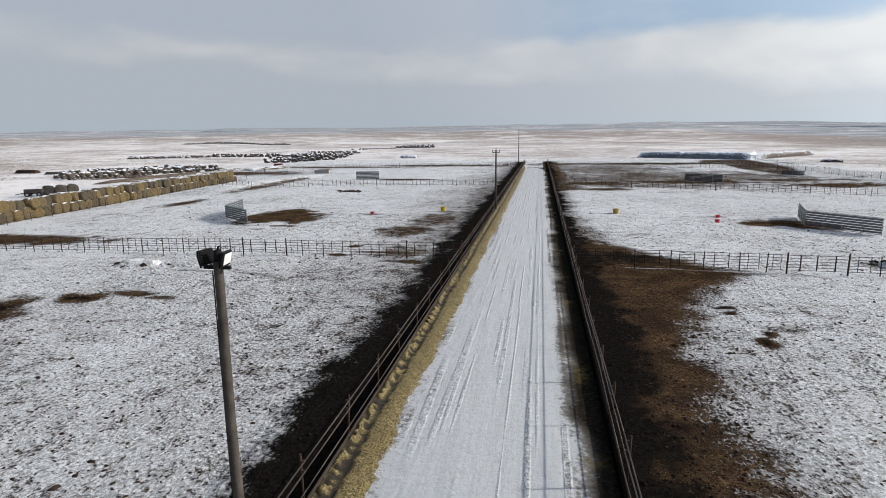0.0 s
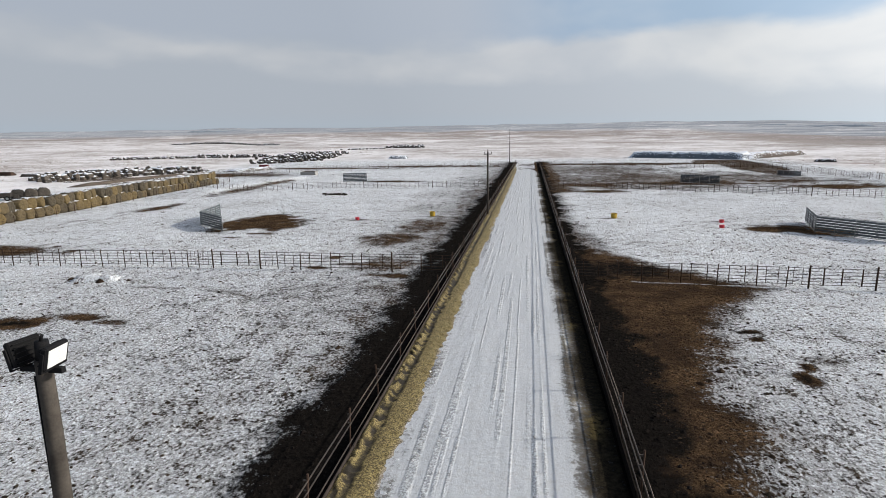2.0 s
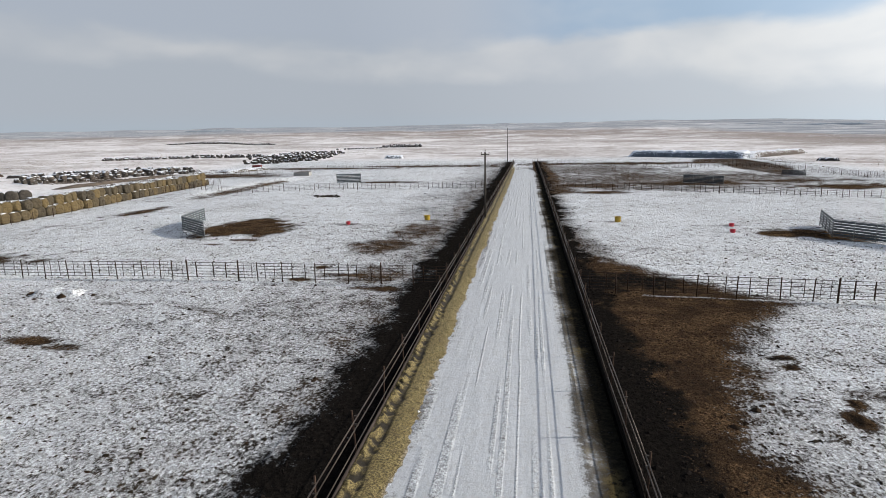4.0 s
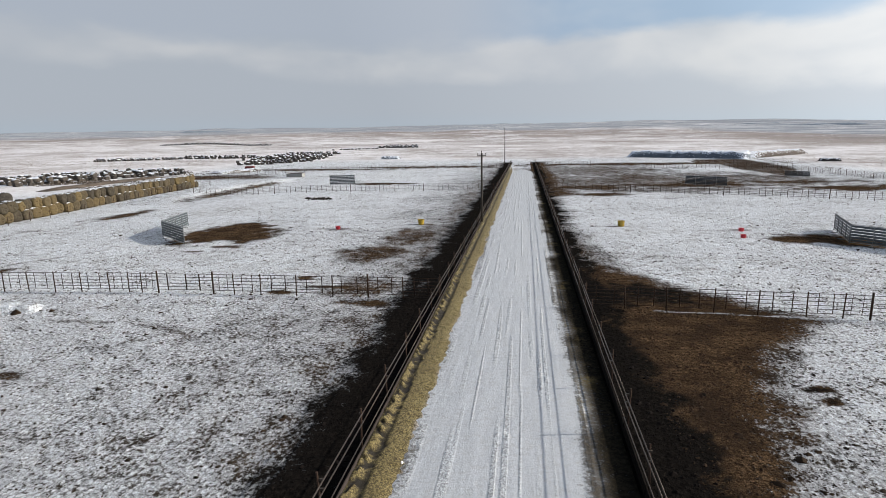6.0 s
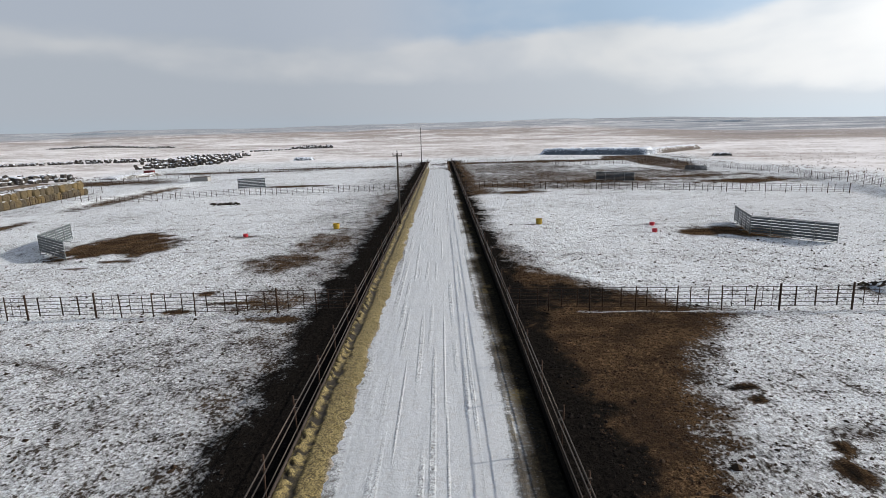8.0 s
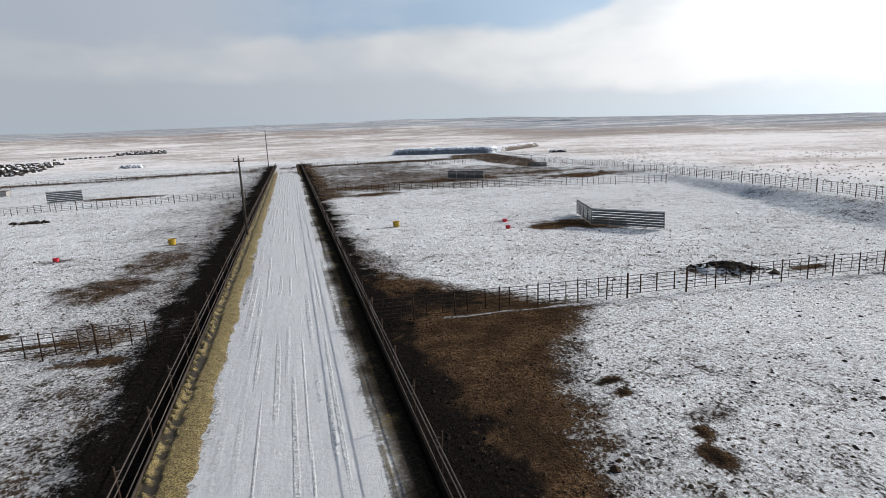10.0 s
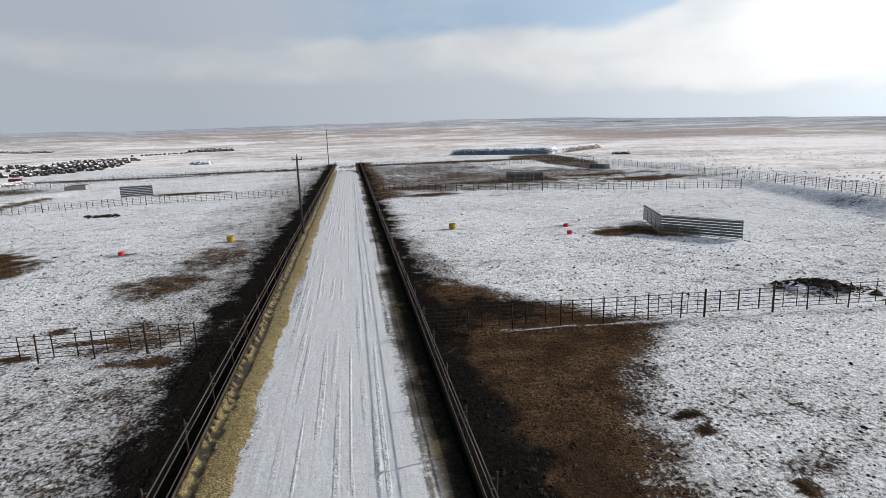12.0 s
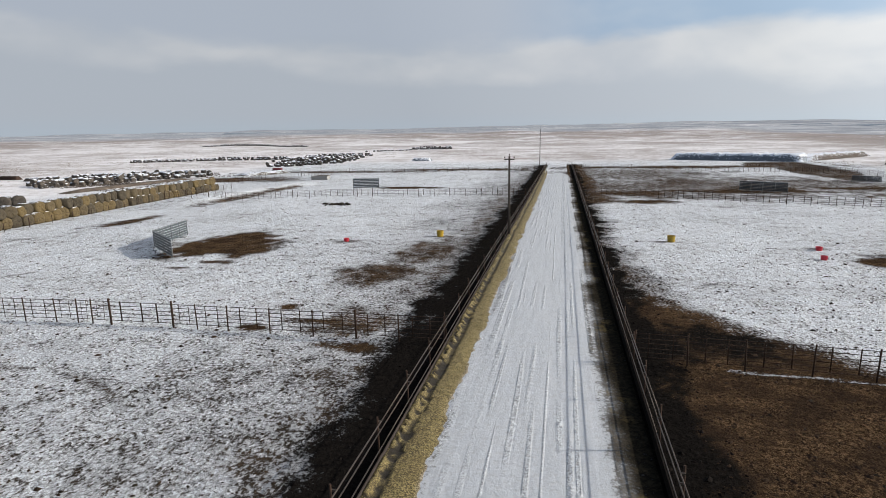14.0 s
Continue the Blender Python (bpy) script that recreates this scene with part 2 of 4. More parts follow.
def road_material():
    """Packed snow on gravel, worn by wheels along the road."""
    m, t, b = material("packed_snow_road")
    p = node(t, "ShaderNodeNewGeometry").outputs["Position"]
    rut, edge = attr(t, "rut"), attr(t, "edge")
    stretch = node(t, "ShaderNodeMapping", {"Scale": (1.0, 0.06, 1.0)})
    t.links.new(p, stretch.inputs[0])
    streak = noise_node(t, stretch.outputs[0], 4.0, 5, 0.7)
    fine = noise_node(t, p, 5.0, 8, 0.78)
    mid = noise_node(t, p, 0.8, 5, 0.65)
    col = ramped(t, streak, [(0.35, (0.475, 0.50, 0.525)), (0.65, (0.58, 0.605, 0.63))])
    col = mixed(t, calc(t, "MULTIPLY", mid, 0.4), col, (0.465, 0.475, 0.485))
    col = mixed(t, ramped(t, fine, [(0.40, grey(0.4)), (0.50, grey(0))]), col, (0.40, 0.395, 0.385))
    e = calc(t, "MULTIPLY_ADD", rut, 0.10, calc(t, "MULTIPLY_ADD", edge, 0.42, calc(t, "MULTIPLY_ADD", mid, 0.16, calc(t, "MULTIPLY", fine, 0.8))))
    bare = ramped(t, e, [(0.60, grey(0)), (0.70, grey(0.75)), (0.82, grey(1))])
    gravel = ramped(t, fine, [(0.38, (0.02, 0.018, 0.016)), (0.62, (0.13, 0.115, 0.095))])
    # right edge: dark trampled soil, with the shadow cast there put into its colour
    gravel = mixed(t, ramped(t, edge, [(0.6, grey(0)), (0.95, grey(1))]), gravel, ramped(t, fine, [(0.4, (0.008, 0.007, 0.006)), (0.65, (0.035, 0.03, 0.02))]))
    # tyre treads: crumbled bars across each track; crumb shading is partly put into colour
    lug = node(t, "ShaderNodeMapping", {"Scale": (13.0, 11.0, 1.0)})
    t.links.new(p, lug.inputs[0])
    crumbs = noise_node(t, lug.outputs[0], 1.0, 5, 0.7)
    inrut = ramped(t, rut, [(0.2, grey(0)), (0.75, grey(1))])
    bars = calc(t, "MULTIPLY", inrut, ramped(t, crumbs, [(0.52, grey(0)), (0.57, grey(1))]))
    light = calc(t, "MULTIPLY", inrut, ramped(t, crumbs, [(0.43, grey(1)), (0.48, grey(0))]))
    col = mixed(t, calc(t, "MULTIPLY", bars, 0.62), col, (0.24, 0.24, 0.24))
    col = mixed(t, calc(t, "MULTIPLY", light, 0.45), col, (0.84, 0.89, 0.90))
    spill = calc(t, "MULTIPLY", attr(t, "spill"), ramped(t, fine, [(0.42, grey(0)), (0.5, grey(1))]))
    gravel = mixed(t, calc(t, "MULTIPLY", spill, 0.35), gravel, (0.20, 0.155, 0.065))
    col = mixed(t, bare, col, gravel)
    t.links.new(col, b.inputs["Base Color"])
    b.inputs["Roughness"].default_value = 0.7
    b.inputs["Specular IOR Level"].default_value = 0.0
    bumped(t, b, calc(t, "ADD", fine, calc(t, "MULTIPLY", inrut, crumbs)), 0.7, 0.06)
    return m


def feed_material():
    m, t, b = material("chopped_feed")
    p = node(t, "ShaderNodeNewGeometry").outputs["Position"]
    n1 = noise_node(t, p, 1.3, 5, 0.65)
    n2 = noise_node(t, p, 15.0, 6, 0.8)
    col = ramped(t, n2, [(0.41, (0.03, 0.022, 0.008)), (0.5, (0.125, 0.097, 0.036)), (0.58, (0.315, 0.25, 0.10))])
    col = mixed(t, ramped(t, n1, [(0.45, grey(0)), (0.75, grey(0.5))]), col, (0.10, 0.07, 0.026))
    # pit: near-black in the hollows and along the groove
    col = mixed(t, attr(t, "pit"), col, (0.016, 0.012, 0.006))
    edge = calc(t, "MULTIPLY_ADD", calc(t, "SUBTRACT", n2, 0.5), 1.6, attr(t, "thin"))
    col = mixed(t, ramped(t, edge, [(0.22, grey(0)), (0.5, grey(0.8))]), col, (0.32, 0.285, 0.25))
    col = mixed(t, ramped(t, edge, [(0.5, grey(0)), (0.7, grey(1))]), col, (0.47, 0.475, 0.48))
    t.links.new(col, b.inputs["Base Color"])
    b.inputs["Roughness"].default_value = 0.9
    bumped(t, b, n2, 0.7, 0.04)
    return m


def hay_material(name, base, tint, snow):
    """Rolled hay: rings on the ends, strands round the side."""
    m, t, b = material(name)
    tco = node(t, "ShaderNodeTexCoord")
    geo = node(t, "ShaderNodeNewGeometry")
    info = node(t, "ShaderNodeObjectInfo")
    wv = node(t, "ShaderNodeTexWave", {"Scale": 3.0, "Distortion": 4.0, "Detail": 3.0, "Detail Scale": 2.0}, wave_type="RINGS", rings_direction="X")
    t.links.new(tco.outputs["Object"], wv.inputs["Vector"])
    n1 = noise_node(t, geo.outputs["Position"], 2.0, 5, 0.7)
    n2 = noise_node(t, geo.outputs["Position"], 18.0, 3, 0.7)
    col = ramped(t, n1, [(0.3, tuple(c * 0.55 for c in base)), (0.7, tint)])
    col = mixed(t, 0.45, col, ramped(t, wv.outputs["Fac"], [(0.0, tuple(c * 0.5 for c in base)), (1.0, tint)]))
    col = mixed(t, 0.35, col, ramped(t, n2, [(0.3, tuple(c * 0.4 for c in base)), (0.7, tint)]))
    hsv = node(t, "ShaderNodeHueSaturation")
    t.links.new(col, hsv.inputs["Color"])
    t.links.new(calc(t, "MULTIPLY_ADD", info.outputs["Random"], 0.9, 0.55), hsv.inputs["Value"])
    t.links.new(calc(t, "MULTIPLY_ADD", info.outputs["Random"], 0.4, 0.75), hsv.inputs["Saturation"])
    col = hsv.outputs[0]
    s = node(t, "ShaderNodeSeparateXYZ")
    t.links.new(geo.outputs["Normal"], s.inputs[0])
    up = calc(t, "ADD", s.outputs["Z"], calc(t, "MULTIPLY", calc(t, "SUBTRACT", n1, 0.5), 1.2))
    f = ramped(t, up, [(0.95 - 0.5 * snow, grey(0)), (1.1 - 0.5 * snow, grey(1))])
    col = mixed(t, f, col, (0.78, 0.81, 0.86))
    t.links.new(col, b.inputs["Base Color"])
    b.inputs["Roughness"].default_value = 0.95
    bumped(t, b, n2, 0.7, 0.04)
    return m


MAT_GROUND, MAT_ROAD, MAT_FEED = ground_material(), road_material(), feed_material()
MAT_HAY = hay_material("rolled_hay", (0.042, 0.032, 0.017), (0.14, 0.104, 0.05), 0.25)
MAT_OLD_HAY = hay_material("weathered_hay", (0.036, 0.031, 0.027), (0.115, 0.097, 0.08), 0.85)
MAT_POLE = plain("weathered_pole", (0.05, 0.044, 0.038), 0.85, scale=2.5, grain=22, tint=(0.09, 0.079, 0.068))
MAT_RUST = plain("rusty_pipe", (0.055, 0.036, 0.027), 0.65, 0.3, scale=3, grain=60)
MAT_RAIL = plain("dull_steel_rail", (0.075, 0.058, 0.047), 0.5, 0.5, scale=2, grain=50)
MAT_BOARD = plain("weathered_board", (0.045, 0.037, 0.032), 0.9, scale=1.5, grain=25, tint=(0.065, 0.053, 0.047))
MAT_PANEL = plain("galvanised_sheet", (0.078, 0.094, 0.10), 0.55, 0.25, scale=1.2, grain=30, vary=0.2)
MAT_FRAME = plain("galvanised_pipe", (0.22, 0.24, 0.245), 0.45, 0.5, scale=2, grain=40, vary=0.2)
MAT_BLACK = plain("black_housing", (0.014, 0.014, 0.015), 0.75, 0.0, scale=6, grain=60)
MAT_LENS = plain("frosted_lamp_face", (0.78, 0.78, 0.76), 0.25, scale=6, grain=60, vary=0.06, bump=0.05)
MAT_OLD_RED = plain("faded_red_paint", (0.15, 0.04, 0.04), 0.8, scale=2, vary=0.25)
MAT_YELLOW = plain("yellow_plastic", (0.50, 0.33, 0.03), 0.45, scale=4, vary=0.15)
MAT_RED = plain("red_plastic", (0.60, 0.035, 0.055), 0.45, scale=4, vary=0.15)
MAT_CERAMIC = plain("brown_ceramic", (0.10, 0.07, 0.06), 0.3, scale=8)
MAT_CLOD = plain("frozen_clod", (0.045, 0.03, 0.02), 0.9, scale=3, grain=20)
MAT_SNOWLUMP = plain("churned_snow", (0.78, 0.79, 0.81), 0.8, scale=3, grain=20, vary=0.15)
MAT_LUMP = plain("dark_frozen_lump", (0.03, 0.024, 0.018), 0.9, scale=3, grain=20)
MAT_MUCK_AND_SHADE = plain("wet_muck_and_shade", (0.009, 0.007, 0.006), 0.9, scale=2, grain=12, vary=0.5)
MAT_SILAGE = plain("dark_covered_heap", (0.13, 0.15, 0.17), 0.8, scale=0.5, grain=3, vary=0.5, snow=0.7)
MAT_SNOWHEAP = plain("snowy_heap", (0.12, 0.10, 0.085), 0.9, scale=0.9, grain=3, snow=0.38)
MAT_PALE = plain("pale_concrete", (0.30, 0.295, 0.28), 0.85, scale=0.8, grain=12, vary=0.15)
MAT_MOUND = plain("dark_mound", (0.05, 0.045, 0.042), 0.9, scale=0.6, grain=4, snow=0.25)
MAT_TUFT = plain("dry_grass", (0.26, 0.225, 0.19), 0.95, scale=0.8, grain=6, tint=(0.36, 0.31, 0.265))
MAT_SLATE = plain("weathered_sheet", (0.085, 0.098, 0.105), 0.7, scale=1.2, grain=30)
MAT_WEED = plain("snowy_weeds", (0.09, 0.073, 0.058), 0.95, scale=0.7, grain=5, vary=0.5, snow=-0.25, tint=(0.17, 0.14, 0.115))
# woods paled to blue-grey: the haze of distance is put into the colour
MAT_HAZED_WOODS = plain("hazed_woods", (0.25, 0.29, 0.33), 0.95, scale=0.03, grain=0.2)
MAT_DARK_HAY = hay_material("dark_hay", (0.03, 0.026, 0.022), (0.085, 0.073, 0.06), 0.25)
MAT_BRUSH = plain("bare_brush", (0.085, 0.068, 0.053), 0.9, scale=1.2, grain=6, tint=(0.16, 0.135, 0.11))


# ---- geometry helpers ----
def tube(bm, a, b, r0, r1=None, n=8):
    """A round bar from a to b."""
    a, b = Vector(a), Vector(b)
    r1 = r0 if r1 is None else r1
    q = (b - a).to_track_quat("Z", "Y")
    rings = []
    for c, r in ((a, r0), (b, r1)):
        rings.append([bm.verts.new(c + q @ Vector((r * math.cos(k * math.tau / n), r * math.sin(k * math.tau / n), 0))) for k in range(n)])
    for k in range(n):
        f = bm.faces.new((rings[0][k], rings[0][(k + 1) % n], rings[1][(k + 1) % n], rings[1][k]))
        f.smooth = True
    bm.faces.new(rings[0][::-1])
    bm.faces.new(rings[1])


def block(bm, m, sx, sy, sz, bevel=0.0):
    """A box centred on the pose m."""
    r = bmesh.ops.create_cube(bm, size=1.0, matrix=m @ Matrix.Diagonal((sx, sy, sz, 1)))
    if bevel:
        edges = list({e for v in r["verts"] for e in v.link_edges})
        bmesh.ops.bevel(bm, geom=edges, offset=bevel, segments=1, affect="EDGES")


def mesh_of(bm, name, mat):
    me = bpy.data.meshes.new(name)
    bm.normal_update()
    bm.to_mesh(me)
    bm.free()
    me.materials.append(mat)
    return me


def part(name, bm, mat, parent, label=""):
    """A bmesh as one mesh object under a thing or a part; an existing mesh may be shared."""
    me = bm if isinstance(bm, bpy.types.Mesh) else mesh_of(bm, name, mat)
    ob = new(name, me)
    ob.parent = parent
    return tagged(ob, label)


def thing(name, label, category, group="", kind="", at=(0, 0, 0)):
    ob = new(name)
    ob.empty_display_size = 0.2
    ob.location = at
    return tagged(ob, label, category, group, kind)


def hashed(ix, iy, seed):
    h = (ix.astype(np.int64) * 374761393 + iy.astype(np.int64) * 668265263 + seed * 1442695041) & 0xFFFFFFFF
    h = ((h ^ (h >> 13)) * 1274126177) & 0xFFFFFFFF
    return ((h ^ (h >> 16)) & 0xFFFF) / 65535.0


def field(x, y, scale, seed, octaves=4):
    """Smooth noise from 0 to 1 over the plan; scale: metres per cell."""
    total, amp, norm = 0.0, 1.0, 0.0
    for o in range(octaves):
        u, v = x / scale, y / scale
        i, j = np.floor(u), np.floor(v)
        f, g = u - i, v - j
        f, g = f * f * (3 - 2 * f), g * g * (3 - 2 * g)
        a = hashed(i, j, seed + o) * (1 - f) + hashed(i + 1, j, seed + o) * f
        b = hashed(i, j + 1, seed + o) * (1 - f) + hashed(i + 1, j + 1, seed + o) * f
        total = total + amp * (a * (1 - g) + b * g)
        norm += amp
        amp, scale = amp * 0.55, scale * 0.5
    return total / norm


def smooth(a, b, v):
    s = np.clip((v - a) / (b - a), 0, 1)
    return s * s * (3 - 2 * s)


# ---- lie of the land ----
AZ_RISE = ([-90, -48, -30, -10, 12, 20, 28, 40, 56, 90], [0.6, 0.82, 1.12, 1.24, 1.27, 1.15, 0.85, 0.35, -0.15, -0.3])


def bank_foot(y):
    return np.interp(y, [20, 40, 55, 60, 67, 77, 99, 130], [46, 50, 53, 54, 55.5, 60, 66, 76])


def bank_top(y):
    return np.interp(y, [20, 40, 58, 66.5, 79, 94, 111, 130], [53, 56.3, 59.2, 61.4, 63.3, 67.5, 72, 79])


def land(x, y):
    """The ground's height: a flat yard, a bank beside it, and range that climbs slowly to the skyline."""
    x, y = np.asarray(x, float), np.asarray(y, float)
    r = np.hypot(x, y - 10)
    rise = np.interp(np.degrees(np.arctan2(x, y - 10)), *AZ_RISE)
    z = (10.7 + 4000 * np.tan(np.radians(rise))) * np.minimum(r / 4000, 1.0) ** 1.75
    z = z + (field(x, y, 420, 3, 3) - 0.5) * 14 * smooth(350, 1500, r)
    z = z + (field(x, y, 170, 4, 3) - 0.5) * 13.0 * smooth(330, 1000, r)
    for az, wide, tall in ((-30.2, 2.6, 7.0), (-45, 3.5, 6.0), (24.0, 2.2, 2.0), (31.0, 2.4, 2.0), (38.0, 4.0, 4.0)):
        z = z + tall * np.exp(-((np.degrees(np.arctan2(x, y - 10)) - az) / wide) ** 2) * smooth(2700, 3300, r)
    d = np.clip((x - bank_foot(y)) / (bank_top(y) - bank_foot(y)), 0, 1)
    bank = np.interp(y, [-60, 20, 80, 100, 130, 180], [0, 1.8, 1.5, 0.9, 0.4, 0.0]) * (0.7 * d + 0.3 * d * d * (3 - 2 * d)) * smooth(400, 120, x)
    bank = bank + 0.9 * smooth(-60.5, -64.5, x) * smooth(-76, -70, x) * smooth(98, 112, y) * smooth(172, 140, y)
    ripple = (field(x, y, 2.2, 5, 3) - 0.5) * 0.10
    calm = 1 - smooth(4.0, 3.0, np.abs(x + 0.8)) * (y < 245)
    return z * smooth(120, 320, r) + bank + ripple * calm * smooth(-7.5, -9, -np.abs(x + 0.8)) + 0.0


def axis(lo, hi, step, far, growth, back):
    vals = list(np.arange(lo, hi + step / 2, step))
    s, v = step, vals[-1]
    while v < far:
        s *= growth
        v += s
        vals.append(v)
    s, v = step, vals[0]
    while v > -far:
        s *= back
        v -= s
        vals.insert(0, v)
    return np.array(vals)


# patches of bare ground in the pens, and darker spots under the tubs: x, y, half width, half length, how bare
PATCHES = [
    (12.6, 35.2, 0.62, 0.38, 1.0), (12.4, 34.0, 0.55, 0.36, 1.0), (14.3, 31.5, 1.1, 0.55, 0.36), (13.2, 30.4, 0.36, 0.55, 0.8), (12.7, 29.1, 0.48, 0.7, 1.0), (9.9, 30.9, 1.0, 0.8, 0.45),
    (29.8, 48.2, 2.6, 1.7, 0.35), (24.0, 77.0, 1.2, 0.6, 0.22), (28.5, 71.5, 4.2, 2.4, 0.9), (32.5, 70.5, 2.5, 3.5, 0.8),
    (-30.0, 31.8, 1.8, 1.2, 0.8), (-27.2, 33.3, 1.2, 0.6, 0.7), (-34.0, 28.0, 3.2, 3.0, 0.95), (-24.3, 32.7, 1.3, 0.5, 0.5),
    (-35.4, 72.6, 5.0, 6.6, 1.15), (-32.0, 70.5, 3.4, 3.4, 0.7), (-30.8, 64.3, 1.6, 0.7, 0.7), (-32.6, 61.6, 1.2, 0.4, 0.6), (-61.5, 115.0, 0.8, 12.0, 0.5), (-62.0, 134.0, 0.8, 14.0, 0.5), (-14.5, 62.0, 3.5, 4.0, 0.42), (-12.5, 72.0, 3.5, 6.0, 0.42),
    (-17.2, 52.1, 0.7, 0.6, 0.9), (-13.8, 49.7, 1.9, 0.55, 0.85), (-17.4, 47.8, 0.7, 0.4, 0.8), (-10.4, 45.8, 2.2, 0.8, 0.7), (-11.5, 50.0, 3.0, 3.0, 0.4),
    (-56.0, 52.0, 9.0, 3.0, 0.75), (-60.0, 88.0, 1.7, 7.0, 0.6),
    (10.9, 79.3, 1.5, 0.6, 0.32), (-12.5, 80.0, 2.2, 0.8, 0.4), (-22.6, 75.8, 1.6, 0.8, 0.28), (36.0, 136.0, 22.0, 6.0, 0.55),
    (14.0, 117.0, 5.0, 3.0, 0.7), (32.0, 150.0, 38.0, 30.0, 0.36), (20.0, 188.0, 24.0, 28.0, 0.32), (62.0, 128.0, 12.0, 6.0, 0.7), (-33.0, 144.0, 8.0, 2.2, 0.85), (14.0, 133.0, 12.0, 7.0, 0.5), (55.0, 143.0, 14.0, 4.0, 0.6),

    (-30.0, 215.0, 30.0, 5.0, 0.6), (-75.0, 205.0, 26.0, 5.0, 0.6), (40.0, 222.0, 45.0, 6.0, 0.7), 
    (56.0, 50.0, 3.0, 1.0, 0.6), (36.0, 46.5, 1.6, 0.5, 0.6), (-100.0, 170.0, 26.0, 10.0, 0.5), (-122.0, 150.0, 16.0, 7.0, 0.55),
]
# narrow trails trodden through the snow
TRAILS = [
    [(-30.0, 40.6), (-26.0, 40.4), (-23.5, 40.4), (-20.6, 39.7), (-17.6, 38.0), (-15.3, 36.1)],
    [(-46.5, 54.5), (-45.5, 56.2), (-43.5, 59.7), (-41.2, 63.5)],
    [(-61.5, 66.0), (-61.6, 69.7), (-61.9, 74.2), (-62.0, 79.6), (-61.5, 86.0)],
    [(-31.0, 67.2), (-27.0, 68.0), (-23.4, 67.5), (-19.5, 66.4), (-15.7, 64.8), (-12.0, 64.6)],
]
EDGE_RIGHT = ([0, 14, 22, 28, 30.3, 31.6, 33.3, 35.2, 37.5, 40.4, 42.1, 44.8, 45.3, 45.8, 47, 49, 52, 54, 56, 70, 112, 118, 126, 240],
              [7.2, 7.6, 8.0, 8.6, 8.9, 9.2, 9.8, 10.6, 11.7, 13.2, 14.5, 17.0, 16.8, 16.0, 13.6, 12.6, 10.2, 8.4, 6.8, 5.6, 5.6, 10.0, 9.0, 8.0])
EDGE_LEFT = ([0, 14, 24, 30, 38, 46, 56, 66, 90, 114, 240], [6.4, 6.8, 7.6, 8.6, 9.8, 9.8, 10.2, 11.0, 11.5, 11.5, 10.0])


def ground_masks(x, y):
    wob = (field(x, y, 3.0, 11) - 0.5) * 4.2
    wob2 = (field(x, y, 1.2, 12) - 0.5) * 1.6
    inside = smooth(250, 235, y)
    right = smooth(0.7, -0.9, (x - np.interp(y, *EDGE_RIGHT) + wob * 0.75) / 3.4) * (x > 2.0)
    right = np.maximum(right, 0.15 * smooth(15.0, 8.0, x) * (x > 2.0) * smooth(44, 36, y))
    left = smooth(1.0, -1.0, (-x - np.interp(y, *EDGE_LEFT) - 0.6 + wob * 1.3) / 4.0) * (x < -5.0) * 0.30
    left = np.maximum(left, smooth(-26, -9, x) * (x < -5.0) * 0.11 * (0.5 + field(x, y, 7, 13, 3)))
    dirt = np.maximum(right * (1 - 0.45 * smooth(54, 60, y)), left) * inside
    dirt = np.where(dirt > 0.02, dirt, -0.2)
    ragged = (field(x, y, 1.6, 20) - 0.5) * 1.3 + (field(x, y, 6, 21) - 0.5) * 0.9
    for px, py, rx, ry, s in PATCHES:
        d = np.hypot((x - px) / rx, (y - py) / ry) + ragged
        dirt = np.maximum(dirt, s * smooth(1.4, 0.3, d))
    worn = smooth(0.36, 0.56, field(x, y, 3.0, 27, 3))
    for trail in TRAILS:
        for (ax, ay), (bx, by) in zip(trail, trail[1:]):
            u = np.clip(((x - ax) * (bx - ax) + (y - ay) * (by - ay)) / ((bx - ax) ** 2 + (by - ay) ** 2), 0, 1)
            d = np.hypot(x - ax - u * (bx - ax), y - ay - u * (by - ay))
            dirt = np.maximum(dirt, 0.22 * worn * smooth(0.4, 0.1, d))
    ridge = smooth(0.32, 0.08, np.abs(y - (45.75 - (x - 8.75) * 0.082))) * (x > 8.0) * (x < 19.0)
    dirt = dirt * (1 - 0.95 * ridge)
    muck_r = smooth(7.3 - 1.0 * smooth(50, 58, y), 4.7 - 0.5 * smooth(50, 58, y), x + wob2 * 1.8 + wob * 0.6) * (x > 2.2) * smooth(2.3, 3.2, x) * np.where(np.abs(y - 118) < 1.6, 0.1, 1.0)
    muck_l = smooth(-10.3, -7.0, x + wob2 * 1.1 + wob * 0.4) * (x < -5.2)
    muck = np.maximum(muck_r, muck_l) * inside
    pens = (1 - smooth(100, 130, np.abs(x))) * (1 - smooth(200, 240, y))
    dirt = np.maximum(dirt, (0.03 * smooth(48, 44, y) - 0.10 * smooth(44, 54, y) + 0.10 * (field(x, y, 14, 25, 2) - 0.5)) * pens)
    ragged = (field(x, y, 0.9, 22) - 0.5) * 2.0
    for px, py, rx, ry in ((12.6, 35.2, 0.6, 0.3), (12.4, 34.0, 0.5, 0.3), (13.2, 30.4, 0.25, 0.4), (12.7, 29.1, 0.35, 0.5), (-30.0, 31.8, 1.2, 0.5), (-34.0, 28.0, 2.2, 2.0), (8.6, 50.0, 3.0, 2.8)):
        d = np.hypot((x - px) / rx, (y - py) / ry) + ragged
        muck = np.maximum(muck, 0.8 * smooth(1.5, 0.3, d))
    # a wedge of bare dark earth below the silage pile
    left_side = np.interp(y, [158, 190, 215, 228, 246], [64, 63, 66, 60, 66])
